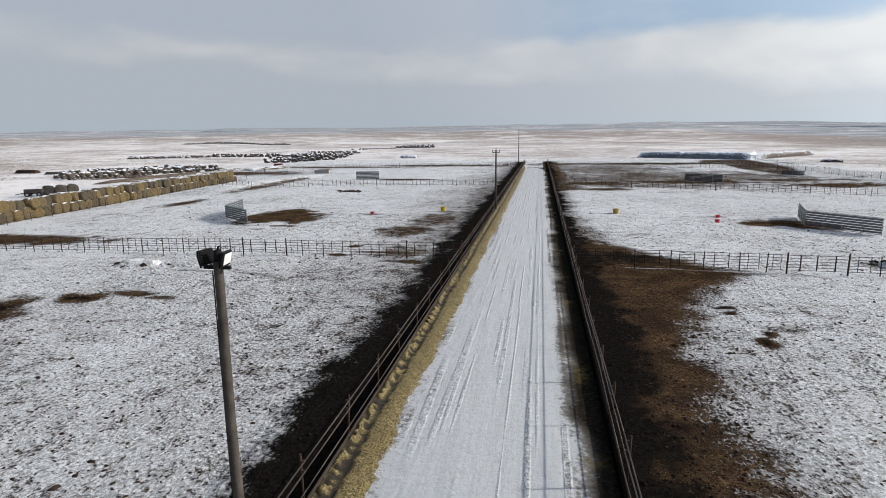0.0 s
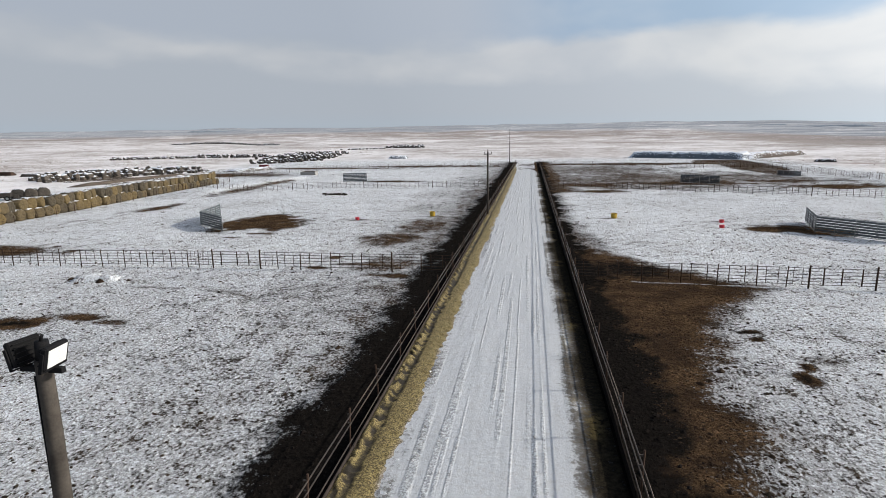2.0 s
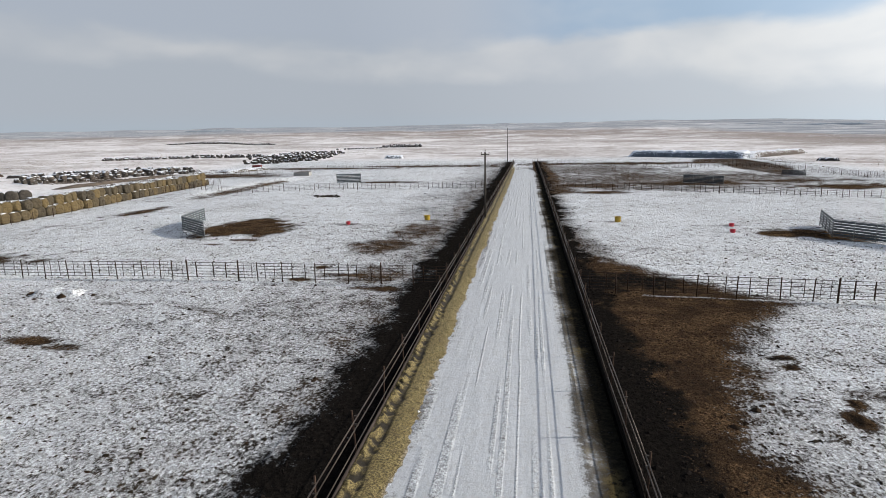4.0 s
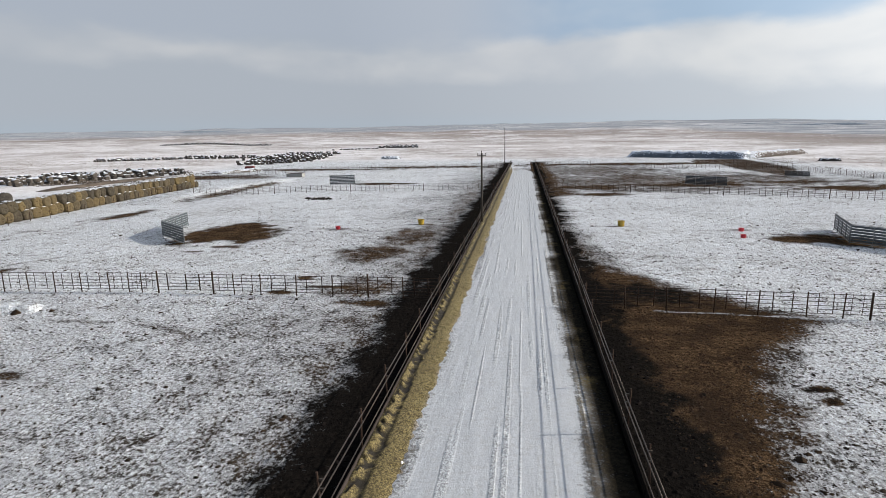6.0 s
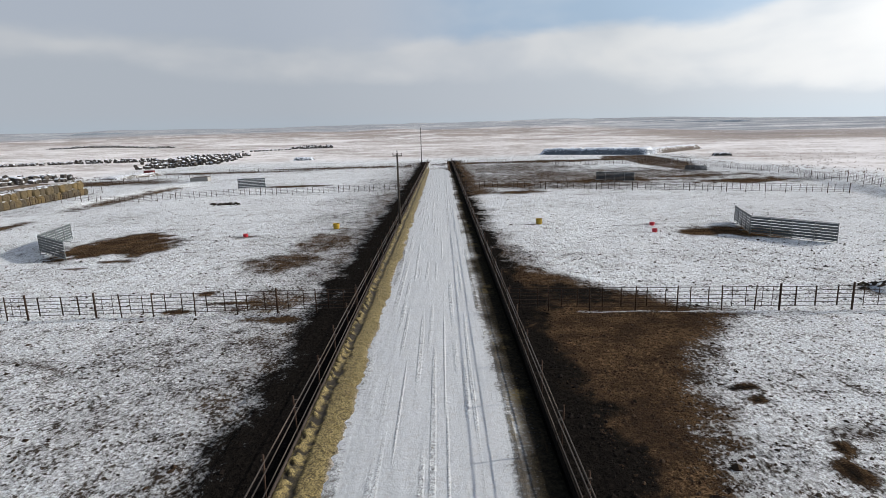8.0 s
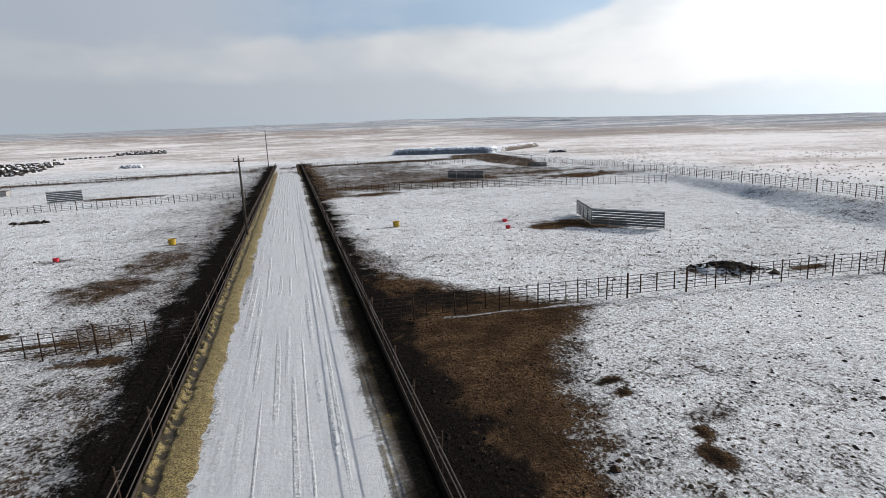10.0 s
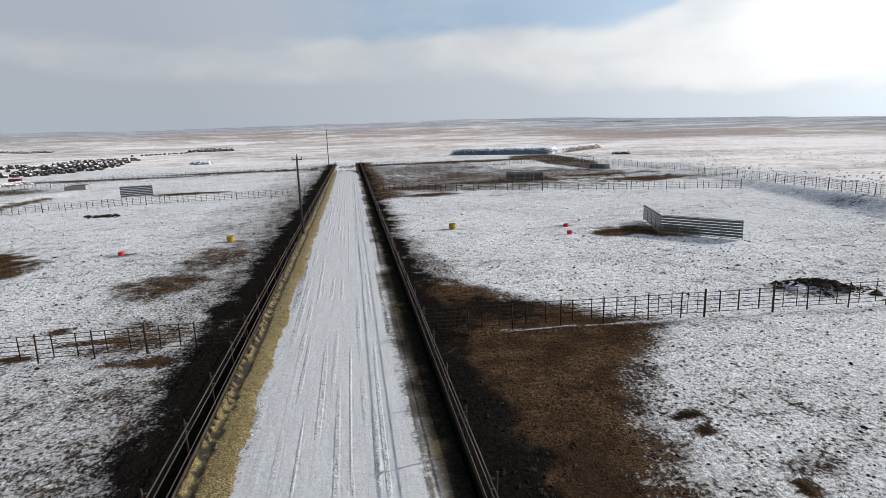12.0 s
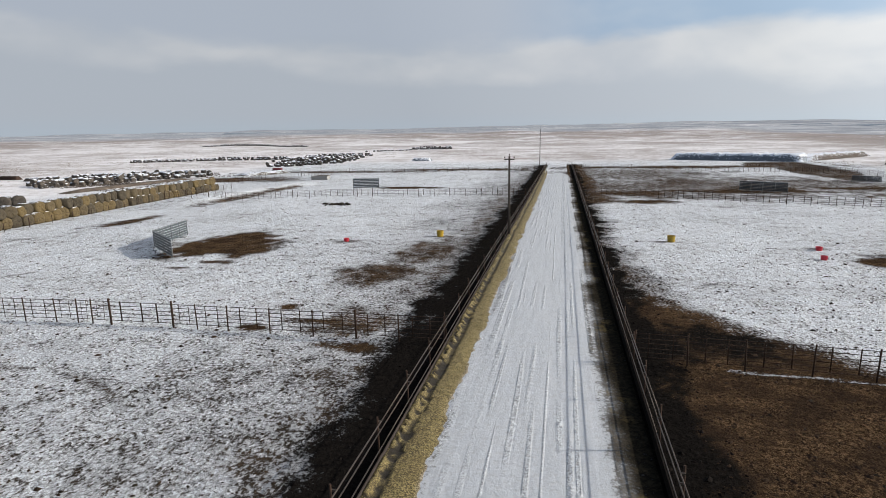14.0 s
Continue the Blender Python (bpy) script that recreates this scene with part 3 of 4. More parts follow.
    right_side = np.interp(y, [158, 170, 192, 219, 243, 248], [67, 72, 79, 82.5, 84, 84])
    wedge = smooth(-0.8, 0.8, x - left_side + wob * 0.5) * smooth(0.8, -0.8, x - right_side + wob * 0.4) * smooth(157, 161, y) * smooth(250, 245, y)
    dirt = np.maximum(dirt, 0.46 * wedge)
    muck = np.maximum(muck, 0.24 * wedge)
    slope = smooth(-1, 1.5, x - bank_foot(y)) * smooth(1.5, -1, x - bank_top(y)) * smooth(110, 90, y) * (y > 0)
    dirt = np.maximum(dirt, slope * (-0.25 + 0.36 * field(x, y, 4, 24, 3)))
    r = np.hypot(x, y - 10)
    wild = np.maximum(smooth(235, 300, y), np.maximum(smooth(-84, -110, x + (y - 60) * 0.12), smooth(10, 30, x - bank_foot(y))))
    # wild also grows with distance, which brings in the haze colour
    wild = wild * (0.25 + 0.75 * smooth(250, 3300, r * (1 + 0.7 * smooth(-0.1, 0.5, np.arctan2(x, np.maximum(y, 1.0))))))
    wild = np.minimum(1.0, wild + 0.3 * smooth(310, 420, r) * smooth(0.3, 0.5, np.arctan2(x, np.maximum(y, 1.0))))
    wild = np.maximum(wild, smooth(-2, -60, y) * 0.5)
    return dirt, muck, wild


def build_ground():
    xs, ys = axis(-48, 46, 0.3, 4600, 1.055, 1.055), axis(9, 92, 0.3, 4600, 1.04, 1.3)
    gx, gy = np.meshgrid(xs, ys)
    nx, ny = len(xs), len(ys)
    gx, gy = gx.ravel(), gy.ravel()
    co = np.stack([gx, gy, land(gx, gy)], 1)
    i = np.arange(nx * ny).reshape(ny, nx)
    quads = np.stack([i[:-1, :-1], i[:-1, 1:], i[1:, 1:], i[1:, :-1]], -1).reshape(-1, 4)
    me = bpy.data.meshes.new("ground")
    me.vertices.add(len(co))
    me.vertices.foreach_set("co", co.ravel())
    me.loops.add(quads.size)
    me.loops.foreach_set("vertex_index", quads.ravel().astype(np.int32))
    me.polygons.add(len(quads))
    me.polygons.foreach_set("loop_start", (np.arange(len(quads)) * 4).astype(np.int32))
    me.update(calc_edges=True)
    me.polygons.foreach_set("use_smooth", np.ones(len(quads), bool))
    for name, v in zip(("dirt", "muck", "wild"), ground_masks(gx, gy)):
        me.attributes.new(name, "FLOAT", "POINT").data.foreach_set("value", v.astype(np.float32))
    me.materials.append(MAT_GROUND)
    return tagged(new("ground", me), "trampled snowy ground with bare soil and dark wet muck", "ground", kind="structure")


build_ground()


def strip_mesh(name, xs, ys, height, mat, attrs):
    gx, gy = np.meshgrid(xs, ys)
    nx, ny = len(xs), len(ys)
    gx, gy = gx.ravel(), gy.ravel()
    co = np.stack([gx, gy, height(gx, gy)], 1)
    i = np.arange(nx * ny).reshape(ny, nx)
    quads = np.stack([i[:-1, :-1], i[:-1, 1:], i[1:, 1:], i[1:, :-1]], -1).reshape(-1, 4)
    me = bpy.data.meshes.new(name)
    me.vertices.add(len(co))
    me.vertices.foreach_set("co", co.ravel())
    me.loops.add(quads.size)
    me.loops.foreach_set("vertex_index", quads.ravel().astype(np.int32))
    me.polygons.add(len(quads))
    me.polygons.foreach_set("loop_start", (np.arange(len(quads)) * 4).astype(np.int32))
    me.update(calc_edges=True)
    me.polygons.foreach_set("use_smooth", np.ones(len(quads), bool))
    for key, v in attrs(gx, gy).items():
        me.attributes.new(key, "FLOAT", "POINT").data.foreach_set("value", v.astype(np.float32))
    me.materials.append(mat)
    return me


RUTS = [(-3.75, 0.36), (-3.2, 0.24), (-2.62, 0.17), (-2.3, 0.12), (-1.95, 0.08), (-1.3, 0.15), (-0.95, 0.14), (-0.68, 0.14), (-0.1, 0.06), (0.55, 0.17), (0.84, 0.15), (1.15, 0.1), (2.0, 0.17), (2.35, 0.15)]


def rut_amount(x, y):
    """Where wheels have churned the snow."""
    v = np.zeros_like(x)
    for k, (c, w) in enumerate(RUTS):
        cx = c + (field(y * 0 + k * 50.0, y, 26, 31, 2) - 0.5) * 0.5
        v = np.maximum(v, smooth(w, w * 0.3, np.abs(x - cx)) * (0.10 + 0.95 * smooth(0.35, 0.7, field(x * 0 + k * 9, y, 7, 33, 2))))
    return v


def road_height(x, y):
    crown = 0.08 * (1 - np.minimum(1.0, (x + 0.75) / 3.6) ** 2)
    tread = rut_amount(x, y) * (0.085 * (field(x, y, 0.17, 37, 2) - 0.5) - 0.004)
    rough = (field(x, y, 0.35, 35, 2) - 0.5) * (0.001 + 0.022 * smooth(1.9, 3.2, np.abs(x + 0.75)))
    side = 0.01
    return crown + tread + rough + side + 0.03


def road_attrs(x, y):
    wob = (field(x, y, 2.5, 38, 3) - 0.5) * 1.0
    # the dark right edge reaches in as far as that painted shadow
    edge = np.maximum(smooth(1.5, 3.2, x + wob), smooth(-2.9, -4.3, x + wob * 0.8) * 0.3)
    spill = smooth(0.62, 0.78, field(x, y, 1.6, 44, 3)) * (x > 1.8) * smooth(3.5, 3.0, x)
    return {"rut": rut_amount(x, y), "edge": edge, "spill": spill}


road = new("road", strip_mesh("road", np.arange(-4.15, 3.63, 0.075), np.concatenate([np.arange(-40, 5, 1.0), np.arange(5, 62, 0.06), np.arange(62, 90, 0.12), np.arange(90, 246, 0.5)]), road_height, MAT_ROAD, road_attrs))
tagged(road, "straight gravel lane of packed snow with wheel tracks", "road", kind="structure")


# ---- feed along the left line ----
def bite_marks(x, y):
    """Hollows that have been eaten out of the feed along the fence."""
    ragged = (field(x, y, 0.5, 48, 2) - 0.5) * 0.3
    return smooth(0.43, 0.55, field(x, y, 0.24, 47, 2)) * smooth(-4.70, -4.86, x + ragged) * smooth(-5.36, -5.26, x)


def feed_height(x, y):
    lane = smooth(-5.44, -5.3, x) * smooth(-3.3, -4.5, x + (field(x, y, 2.0, 41, 3) - 0.5) * 0.6 + (field(x, y, 0.3, 48, 2) - 0.5) * 0.35)
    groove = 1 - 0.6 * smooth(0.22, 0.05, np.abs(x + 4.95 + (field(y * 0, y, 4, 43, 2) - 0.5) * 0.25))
    lump = 0.7 + 0.45 * field(x, y, 0.2, 42, 3) - 0.45 * bite_marks(x, y)
    return -0.05 + 0.13 * lane + (0.10 + 0.17 * smooth(-4.75, -5.2, x)) * lane * lump * groove


def feed_attrs(x, y):
    thin = smooth(-4.2, -3.45, x + (field(x, y, 2.0, 41, 3) - 0.5) * 0.7)
    bites = bite_marks(x, y)
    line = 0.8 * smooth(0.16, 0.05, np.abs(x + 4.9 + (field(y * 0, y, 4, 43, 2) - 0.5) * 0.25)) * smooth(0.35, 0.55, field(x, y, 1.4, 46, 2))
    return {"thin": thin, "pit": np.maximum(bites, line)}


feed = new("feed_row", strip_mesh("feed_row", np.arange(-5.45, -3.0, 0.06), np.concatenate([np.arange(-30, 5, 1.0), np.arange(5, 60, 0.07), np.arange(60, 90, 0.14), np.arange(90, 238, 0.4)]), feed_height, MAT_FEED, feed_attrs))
tagged(feed, "row of chopped golden feed spread along the feeding fence", "feed", kind="stuff")


# ---- feeding fences beside the lane ----
def feeding_fence(x, posts, y0, y1, side, label, plank):
    """Posts, two upper pipes, a lower pipe and a board against the feed. side: where the pens lie, -1 or 1."""
    f = thing("feeding_fence", label, "fence", "feeding fences", at=(x, y0, 0))
    bm = bmesh.new()
    tube(bm, (0, 0, -0.3), (0, 0, 1.74), 0.034, n=10)
    post = mesh_of(bm, "post", MAT_RUST)
    bm = bmesh.new()
    block(bm, Matrix(), 0.13, 0.06, 0.05)
    tube(bm, (-0.06, 0, 0.0), (0.06, 0, 0.03), 0.012, n=6)
    clamp = mesh_of(bm, "clamp", MAT_RAIL)
    rng = random.Random(5 + side)
    for y in posts:
        p = part("post", post, None, f)
        p.matrix_basis = pose(side * 0.10, y - y0, 0, rng.uniform(-2, 2), side * rng.uniform(1, 3.5), rng.uniform(0, 360))
        for z in (1.53, 1.22):
            c = part("clamp", clamp, None, p)
            c.matrix_basis = p.matrix_basis.inverted() @ pose(side * 0.06, y - y0, z + rng.uniform(-.01, .01))
    for name, z, r, mat in (("top_rail", 1.53, 0.022, MAT_RAIL), ("middle_rail", 1.22, 0.022, MAT_RAIL), ("lower_rail", 0.62, 0.021, MAT_RAIL)):
        bm = bmesh.new()
        tube(bm, (0, 0, 0), (0, 7.56, 0), r, n=8)
        rail = mesh_of(bm, name, mat)
        for a in np.arange(y0, y1 - 7.5, 7.56):
            w = lambda v: 0.02 * math.sin(v * 0.37 + z * 9) + 0.012 * math.sin(v * 1.1 + z)
            d0, d1 = w(a), w(a + 7.56)
            part(name, rail, None, f).matrix_basis = pose(d0, a - y0, z + 0.6 * d0, math.degrees(0.6 * (d1 - d0) / 7.56), 0, -math.degrees((d1 - d0) / 7.56))
    k, y = 0, y0
    bm = bmesh.new()
    block(bm, Matrix(), 0.045, 3.76, 0.185, 0.008)
    board = mesh_of(bm, "board", plank)
    while y + 3.78 <= y1:
        for z in (0.10, 0.30):
            b = part("board", board, None, f)
            b.matrix_basis = pose(-side * 0.01 + rng.uniform(-.012, .012), y + 1.89 - y0, z, rng.uniform(-.25, .25), side * rng.uniform(-1, 2))
        y += 3.78
    return f


feeding_fence(-5.38, [13.05 + 3.78 * k for k in range(-6, 60)], -9.63, 236, -1, "rusty pipe feeding fence with brown boards beside golden feed", MAT_BOARD)
# right boards take the near-black muck colour: their shaded side put into it
feeding_fence(3.72, [38.2 + 3.78 * k for k in range(-12, 54)], -7.16, 240, 1, "rusty pipe feeding fence with boards beside the shaded lane edge", MAT_MUCK_AND_SHADE)


# ---- pen fences ----
def pen_fence(line, label, spacing=2.5, height=1.5, rails=6, stays=2, heavy=5, gateposts=()):
    """Welded panels on driven pipe posts, along a polyline in the plan; gateposts: the line's own points, by number, that carry a gate."""
    pts = [Vector((x, y, 0)) for x, y in line]
    f = thing("pen_fence", label, "fence", "pen fences", at=pts[0])
    bm = bmesh.new()
    tube(bm, (0, 0, -0.3), (0, 0, height + 0.05), 0.038, n=8)
    post = mesh_of(bm, "post", MAT_RUST)
    bm = bmesh.new()
    tube(bm, (0, 0, -0.3), (0, 0, height + 0.16), 0.06, n=10)
    thick = mesh_of(bm, "post", MAT_RUST)
    bm = bmesh.new()
    tube(bm, (0, 0, 0), (1, 0, 0), 0.016, n=6)
    rail = mesh_of(bm, "rail", MAT_RUST)
    bm = bmesh.new()
    tube(bm, (0, 0.02, 0.25), (0, 0.02, height - 0.02), 0.012, n=5)
    stay = mesh_of(bm, "stay", MAT_RUST)
    rng = random.Random(len(line) * 7 + int(abs(line[0][0])))
    count = 0
    for a, b in zip(pts, pts[1:]):
        n = max(1, round((b - a).length / spacing))
        spans = 3 if (b - a).length > 3.9 and n == 1 else stays
        ang = math.atan2(b.y - a.y, b.x - a.x)
        for k in range(n):
            p, q = a.lerp(b, k / n), a.lerp(b, (k + 1) / n)
            zp, zq = float(land(p.x, p.y)), float(land(q.x, q.y))
            o = part("post", thick if (count in gateposts if gateposts else count % heavy == 0) else post, None, f)
            o.matrix_basis = pose(p.x - pts[0].x, p.y - pts[0].y, zp, rng.uniform(-1.5, 1.5), rng.uniform(-1.5, 1.5), rng.uniform(0, 90))
            m = Matrix.Translation((p.x - pts[0].x, p.y - pts[0].y, zp)) @ Matrix.Rotation(ang, 4, "Z") @ Matrix.Rotation(-math.atan2(zq - zp, (q - p).length), 4, "Y") @ Matrix.Diagonal(((q - p).length, 1, 1, 1))
            for i in range(rails):
                part("rail", rail, None, f).matrix_basis = m @ pose(0, 0, 0.28 + (height - 0.33) * i / (rails - 1) + rng.uniform(-.012, .012))
            for i in range(spans):
                part("stay", stay, None, f).matrix_basis = m @ pose((i + 0.7) / (spans + 0.4) + rng.uniform(-.03, .03), 0, 0)
            count += 1
    o = part("post", thick, None, f)
    o.matrix_basis = pose(pts[-1].x - pts[0].x, pts[-1].y - pts[0].y, float(land(pts[-1].x, pts[-1].y)))
    return f


LEFT_POSTS = [-5.6, -8.1, -10.55, -13.1, -15.75, -18.4, -20.4, -22.0, -26.3, -27.6, -28.6, -30.1, -32.3, -34.4, -36.5, -38.5, -40.5, -42.6, -45, -48, -51, -54, -57, -60, -63, -66]
RIGHT_POSTS = [3.9, 6.3, 8.75, 11.46, 13.9, 16.5, 18.4, 19.8, 23.9, 26.0, 28.55, 30.9, 32.9, 34.9, 37.0, 39.0, 41.5, 44, 46.5, 49, 51.5, 54, 56.5]
pen_fence([(x, 47.05 if x > -27 else 47.05 + (x + 27) * 0.055) for x in LEFT_POSTS], "dark pipe and panel fence across a snowy pen", 5, gateposts=(2, 7, 8))
pen_fence([(x, 46.05 - (x - 6) * 0.07) for x in RIGHT_POSTS], "dark pipe and panel fence across a trampled muddy pen", 5, gateposts=(7, 8))
pen_fence([(-5.55, 126.0), (-14.6, 125.3), (-42, 123.2), (-56.5, 116.8), (-67, 111.3), (-70.5, 108.6)], "distant panel fence between snowy pens", 3.0, rails=5)
pen_fence([(3.9, 126.5), (11, 124.7), (28.5, 116.8), (43, 110.6), (64, 101)], "distant panel fence on bare grey ground", 3.0, rails=5)
pen_fence([(-70, 199), (-38, 202), (-5.6, 206)], "far panel fence behind the snowy pens", 4.0, rails=4)
pen_fence([(3.9, 218), (16.5, 218), (47, 194), (77, 188)], "far panel fence before dark ground", 4.0, rails=4)
pen_fence([(56.5, 40), (59.4, 58), (61.6, 66.5), (63.5, 79), (67.7, 94), (72.2, 111), (78, 140), (70, 215)], "panel fence along the top of a snowy bank", 3.0)
pen_fence([(-94, 145.6), (-89, 155.5), (-82, 165), (-81, 178.5), (-70, 199)], "far panel fence beside the hay yard", 4.0, rails=4)


# ---- poles ----
def flood_light(parent, m):
    """A flat flood light on its bracket, facing +x of m."""
    bm = bmesh.new()
    block(bm, m @ pose(0, 0, 0), 0.10, 0.46, 0.36, 0.02)
    for k in range(5):
        block(bm, m @ pose(-0.07, 0, -0.13 + k * 0.065), 0.05, 0.38, 0.014)
    h = part("lamp_housing", bm, MAT_BLACK, parent, "black flood lamp housing")
    bm = bmesh.new()
    block(bm, m @ pose(0.053, 0, 0), 0.012, 0.38, 0.28, 0.004)
    part("lamp_face", bm, MAT_LENS, h, "pale frosted lamp face")
    bm = bmesh.new()
    block(bm, m @ pose(0, 0.25, -0.05), 0.05, 0.02, 0.3)
    block(bm, m @ pose(0, -0.25, -0.05), 0.05, 0.02, 0.3)
    block(bm, m @ pose(0, 0, -0.2), 0.05, 0.52, 0.02)
    part("bracket", bm, MAT_BLACK, h)


def lamp_pole(x, y):
    f = thing("lamp_pole", "weathered wooden pole topped by two black flood lamps", "lamp pole", at=(x, y, 0))
    bm = bmesh.new()
    n, steps = 14, 16
    rings = []
    for k in range(steps + 1):
        z = -0.3 + 8.5 * k / steps
        r = 0.128 - 0.04 * k / steps
        rings.append([bm.verts.new((r * math.cos(a * math.tau / n) * (1 + 0.03 * math.sin(a * 3 + k)) + 0.02 * math.sin(k * 0.5), r * math.sin(a * math.tau / n), z)) for a in range(n)])
    for r0, r1 in zip(rings, rings[1:]):
        for k in range(n):
            bm.faces.new((r0[k], r0[(k + 1) % n], r1[(k + 1) % n], r1[k])).smooth = True
    bm.faces.new(rings[-1])
    part("pole", bm, MAT_POLE, f)
    bm = bmesh.new()
    block(bm, pose(0, 0, 8.08), 0.56, 0.07, 0.07, 0.008)
    part("crossbar", bm, MAT_BLACK, f)
    bm = bmesh.new()
    tube(bm, (0.02, 0.02, 8.18), (0.02, 0.02, 8.42), 0.09, 0.07, n=10)
    tube(bm, (0.02, 0.0, 8.40), (0.08, -0.02, 8.5), 0.02, n=6)
    part("light_sensor", bm, MAT_BLACK, f)
    flood_light(f, pose(0.20, -0.02, 8.27, 0, 14, 6) @ Matrix.Diagonal((0.78, 0.78, 0.78, 1)))
    flood_light(f, pose(-0.25, 0.05, 8.27, 0, 14, 172) @ Matrix.Diagonal((0.85, 0.85, 0.85, 1)))
    bm = bmesh.new()
    tube(bm, (-0.13, -0.04, 0.2), (-0.09, -0.03, 8.0), 0.012, n=6)
    part("cable_conduit", bm, MAT_BLACK, f)
    return f


lamp_pole(-5.08, 9.2)


def power_pole(x, y, h, arm):
    z0 = float(land(x, y))
    f = thing("power_pole", "weathered wooden power pole beside the feeding fence", "power pole", "power poles", at=(x, y, z0))
    bm = bmesh.new()
    tube(bm, (0, 0, -0.3), (0, 0.05, h), 0.15, 0.10, n=12)
    part("pole", bm, MAT_POLE, f)
    if arm:
        bm = bmesh.new()
        block(bm, pose(0, 0.16, h - 0.35), 1.1, 0.09, 0.11, 0.01)
        part("crossarm", bm, MAT_POLE, f)
        bm = bmesh.new()
        for dx in (-0.5, 0.5, 0.0):
            z = h - 0.3 if dx else h
            tube(bm, (dx, 0.16 if dx else 0.05, z), (dx, 0.16 if dx else 0.05, z + 0.16), 0.03, n=6)
            tube(bm, (dx, 0.16 if dx else 0.05, z + 0.14), (dx, 0.16 if dx else 0.05, z + 0.28), 0.07, 0.05, n=8)
        part("insulators", bm, MAT_CERAMIC, f, "brown ceramic insulators")
    return f


power_pole(-5.3, 80.9, 8.8, True)
power_pole(-8.0, 236, 13.6, False)


# ---- portable windbreaks ----
def windbreak(points, label, height=1.85, sheet=None):
    """Steel windbreak panels in a V: pipe frames with spaced horizontal sheets."""
    a0 = Vector((*points[0], 0))
    f = thing("windbreak", label, "windbreak", "portable windbreaks", at=(a0.x, a0.y, float(land(a0.x, a0.y))))
    for (ax, ay), (bx, by) in zip(points, points[1:]):
        a, b = Vector((ax, ay, 0)) - a0, Vector((bx, by, 0)) - a0
        L = (b - a).length
        m = Matrix.Translation(a) @ Matrix.Rotation(math.atan2(b.y - a.y, b.x - a.x), 4, "Z")
        bm = bmesh.new()
        for k in range(5):
            u = 0.04 + (L - 0.08) * k / 4
            tube(bm, m @ Vector((u, 0, 0.0)), m @ Vector((u, 0, height)), 0.035, n=8)
        tube(bm, m @ Vector((0, 0, height)), m @ Vector((L, 0, height)), 0.035, n=8)
        tube(bm, m @ Vector((0, 0, 0.12)), m @ Vector((L, 0, 0.12)), 0.035, n=8)
        for u in (L * 0.25, L * 0.75):
            tube(bm, m @ Vector((u, 0.6, 0.05)), m @ Vector((u, -0.6, 0.05)), 0.04, n=8)
            tube(bm, m @ Vector((u, 0.55, 0.08)), m @ Vector((u, 0.0, 1.1)), 0.025, n=6)
        part("frame", bm, MAT_FRAME, f)
        bm = bmesh.new()
        h = (height - 0.22) / 6
        block(bm, Matrix(), L - 0.06, 0.03, h * 0.78, 0.006)
        slat = mesh_of(bm, "slat", sheet or MAT_PANEL)
        for k in range(6):
            s = part("slat", slat, None, f)
            s.matrix_basis = m @ pose(L / 2, 0.045, 0.2 + h * (k + 0.5) - 0.02, 2 * math.sin(k * 3.1))
    return f


windbreak([(-35.9, 65.2), (-41.6, 69.8), (-43.4, 77.7)], "grey slatted steel windbreak standing open beside bare soil")
windbreak([(33.7, 77.3), (31.2, 69.4), (36.0, 63.4)], "grey slatted steel windbreak standing open in snow")
windbreak([(-46.6, 141.0), (-40.8, 142.6)], "distant grey slatted steel windbreak in a snowy pen", 2.3)
windbreak([(34.2, 138.2), (41.0, 133.0)], "distant dark slatted windbreak on bare brown ground", sheet=MAT_SLATE)
windbreak([(63.7, 161.0), (67.2, 156.0)], "low dark slatted windbreak beside a muddy track", 1.3, MAT_SLATE)


# ---- tubs ----
def tub(x, y, r, h, mat, name, label, group):
    z0 = float(land(x, y))
    f = thing(name, label, "feed tub", group, at=(x, y, z0 - 0.02))
    bm = bmesh.new()
    n = 20
    prof = [(r * 0.86, 0), (r * 0.93, h * 0.5), (r, h * 0.94), (r * 1.06, h * 0.95), (r * 1.06, h), (r * 0.96, h), (r * 0.88, h * 0.35)]
    rings = [[bm.verts.new((pr * math.cos(k * math.tau / n), pr * math.sin(k * math.tau / n), pz)) for k in range(n)] for pr, pz in prof]
    for r0, r1 in zip(rings, rings[1:]):
        for k in range(n):
            bm.faces.new((r0[k], r0[(k + 1) % n], r1[(k + 1) % n], r1[k]))
    bm.faces.new(rings[0][::-1])
    part("shell", bm, mat, f)
    bm = bmesh.new()
    bm.faces.new([bm.verts.new((r * 0.87 * math.cos(k * math.tau / n), r * 0.87 * math.sin(k * math.tau / n), h * 0.4 + 0.03 * math.sin(k * 2.0))) for k in range(n)])
    part("lick_block", bm, MAT_CLOD, f, "dark lick filling")
    return f


tub(11.45, 79.5, 0.40, 0.66, MAT_YELLOW, "feed_tub", "yellow plastic barrel tub standing in snow", "yellow tubs")
tub(-12.97, 80.2, 0.40, 0.66, MAT_YELLOW, "feed_tub", "yellow plastic barrel tub on trampled snow", "yellow tubs")
tub(23.8, 76.3, 0.28, 0.37, MAT_RED, "feed_tub", "red plastic lick tub standing in snow", "red tubs")
tub(22.5, 72.0, 0.28, 0.37, MAT_RED, "feed_tub", "red plastic lick tub standing in snow", "red tubs")
tub(-22.5, 75.9, 0.28, 0.37, MAT_RED, "feed_tub", "red plastic lick tub on trampled snow", "red tubs")


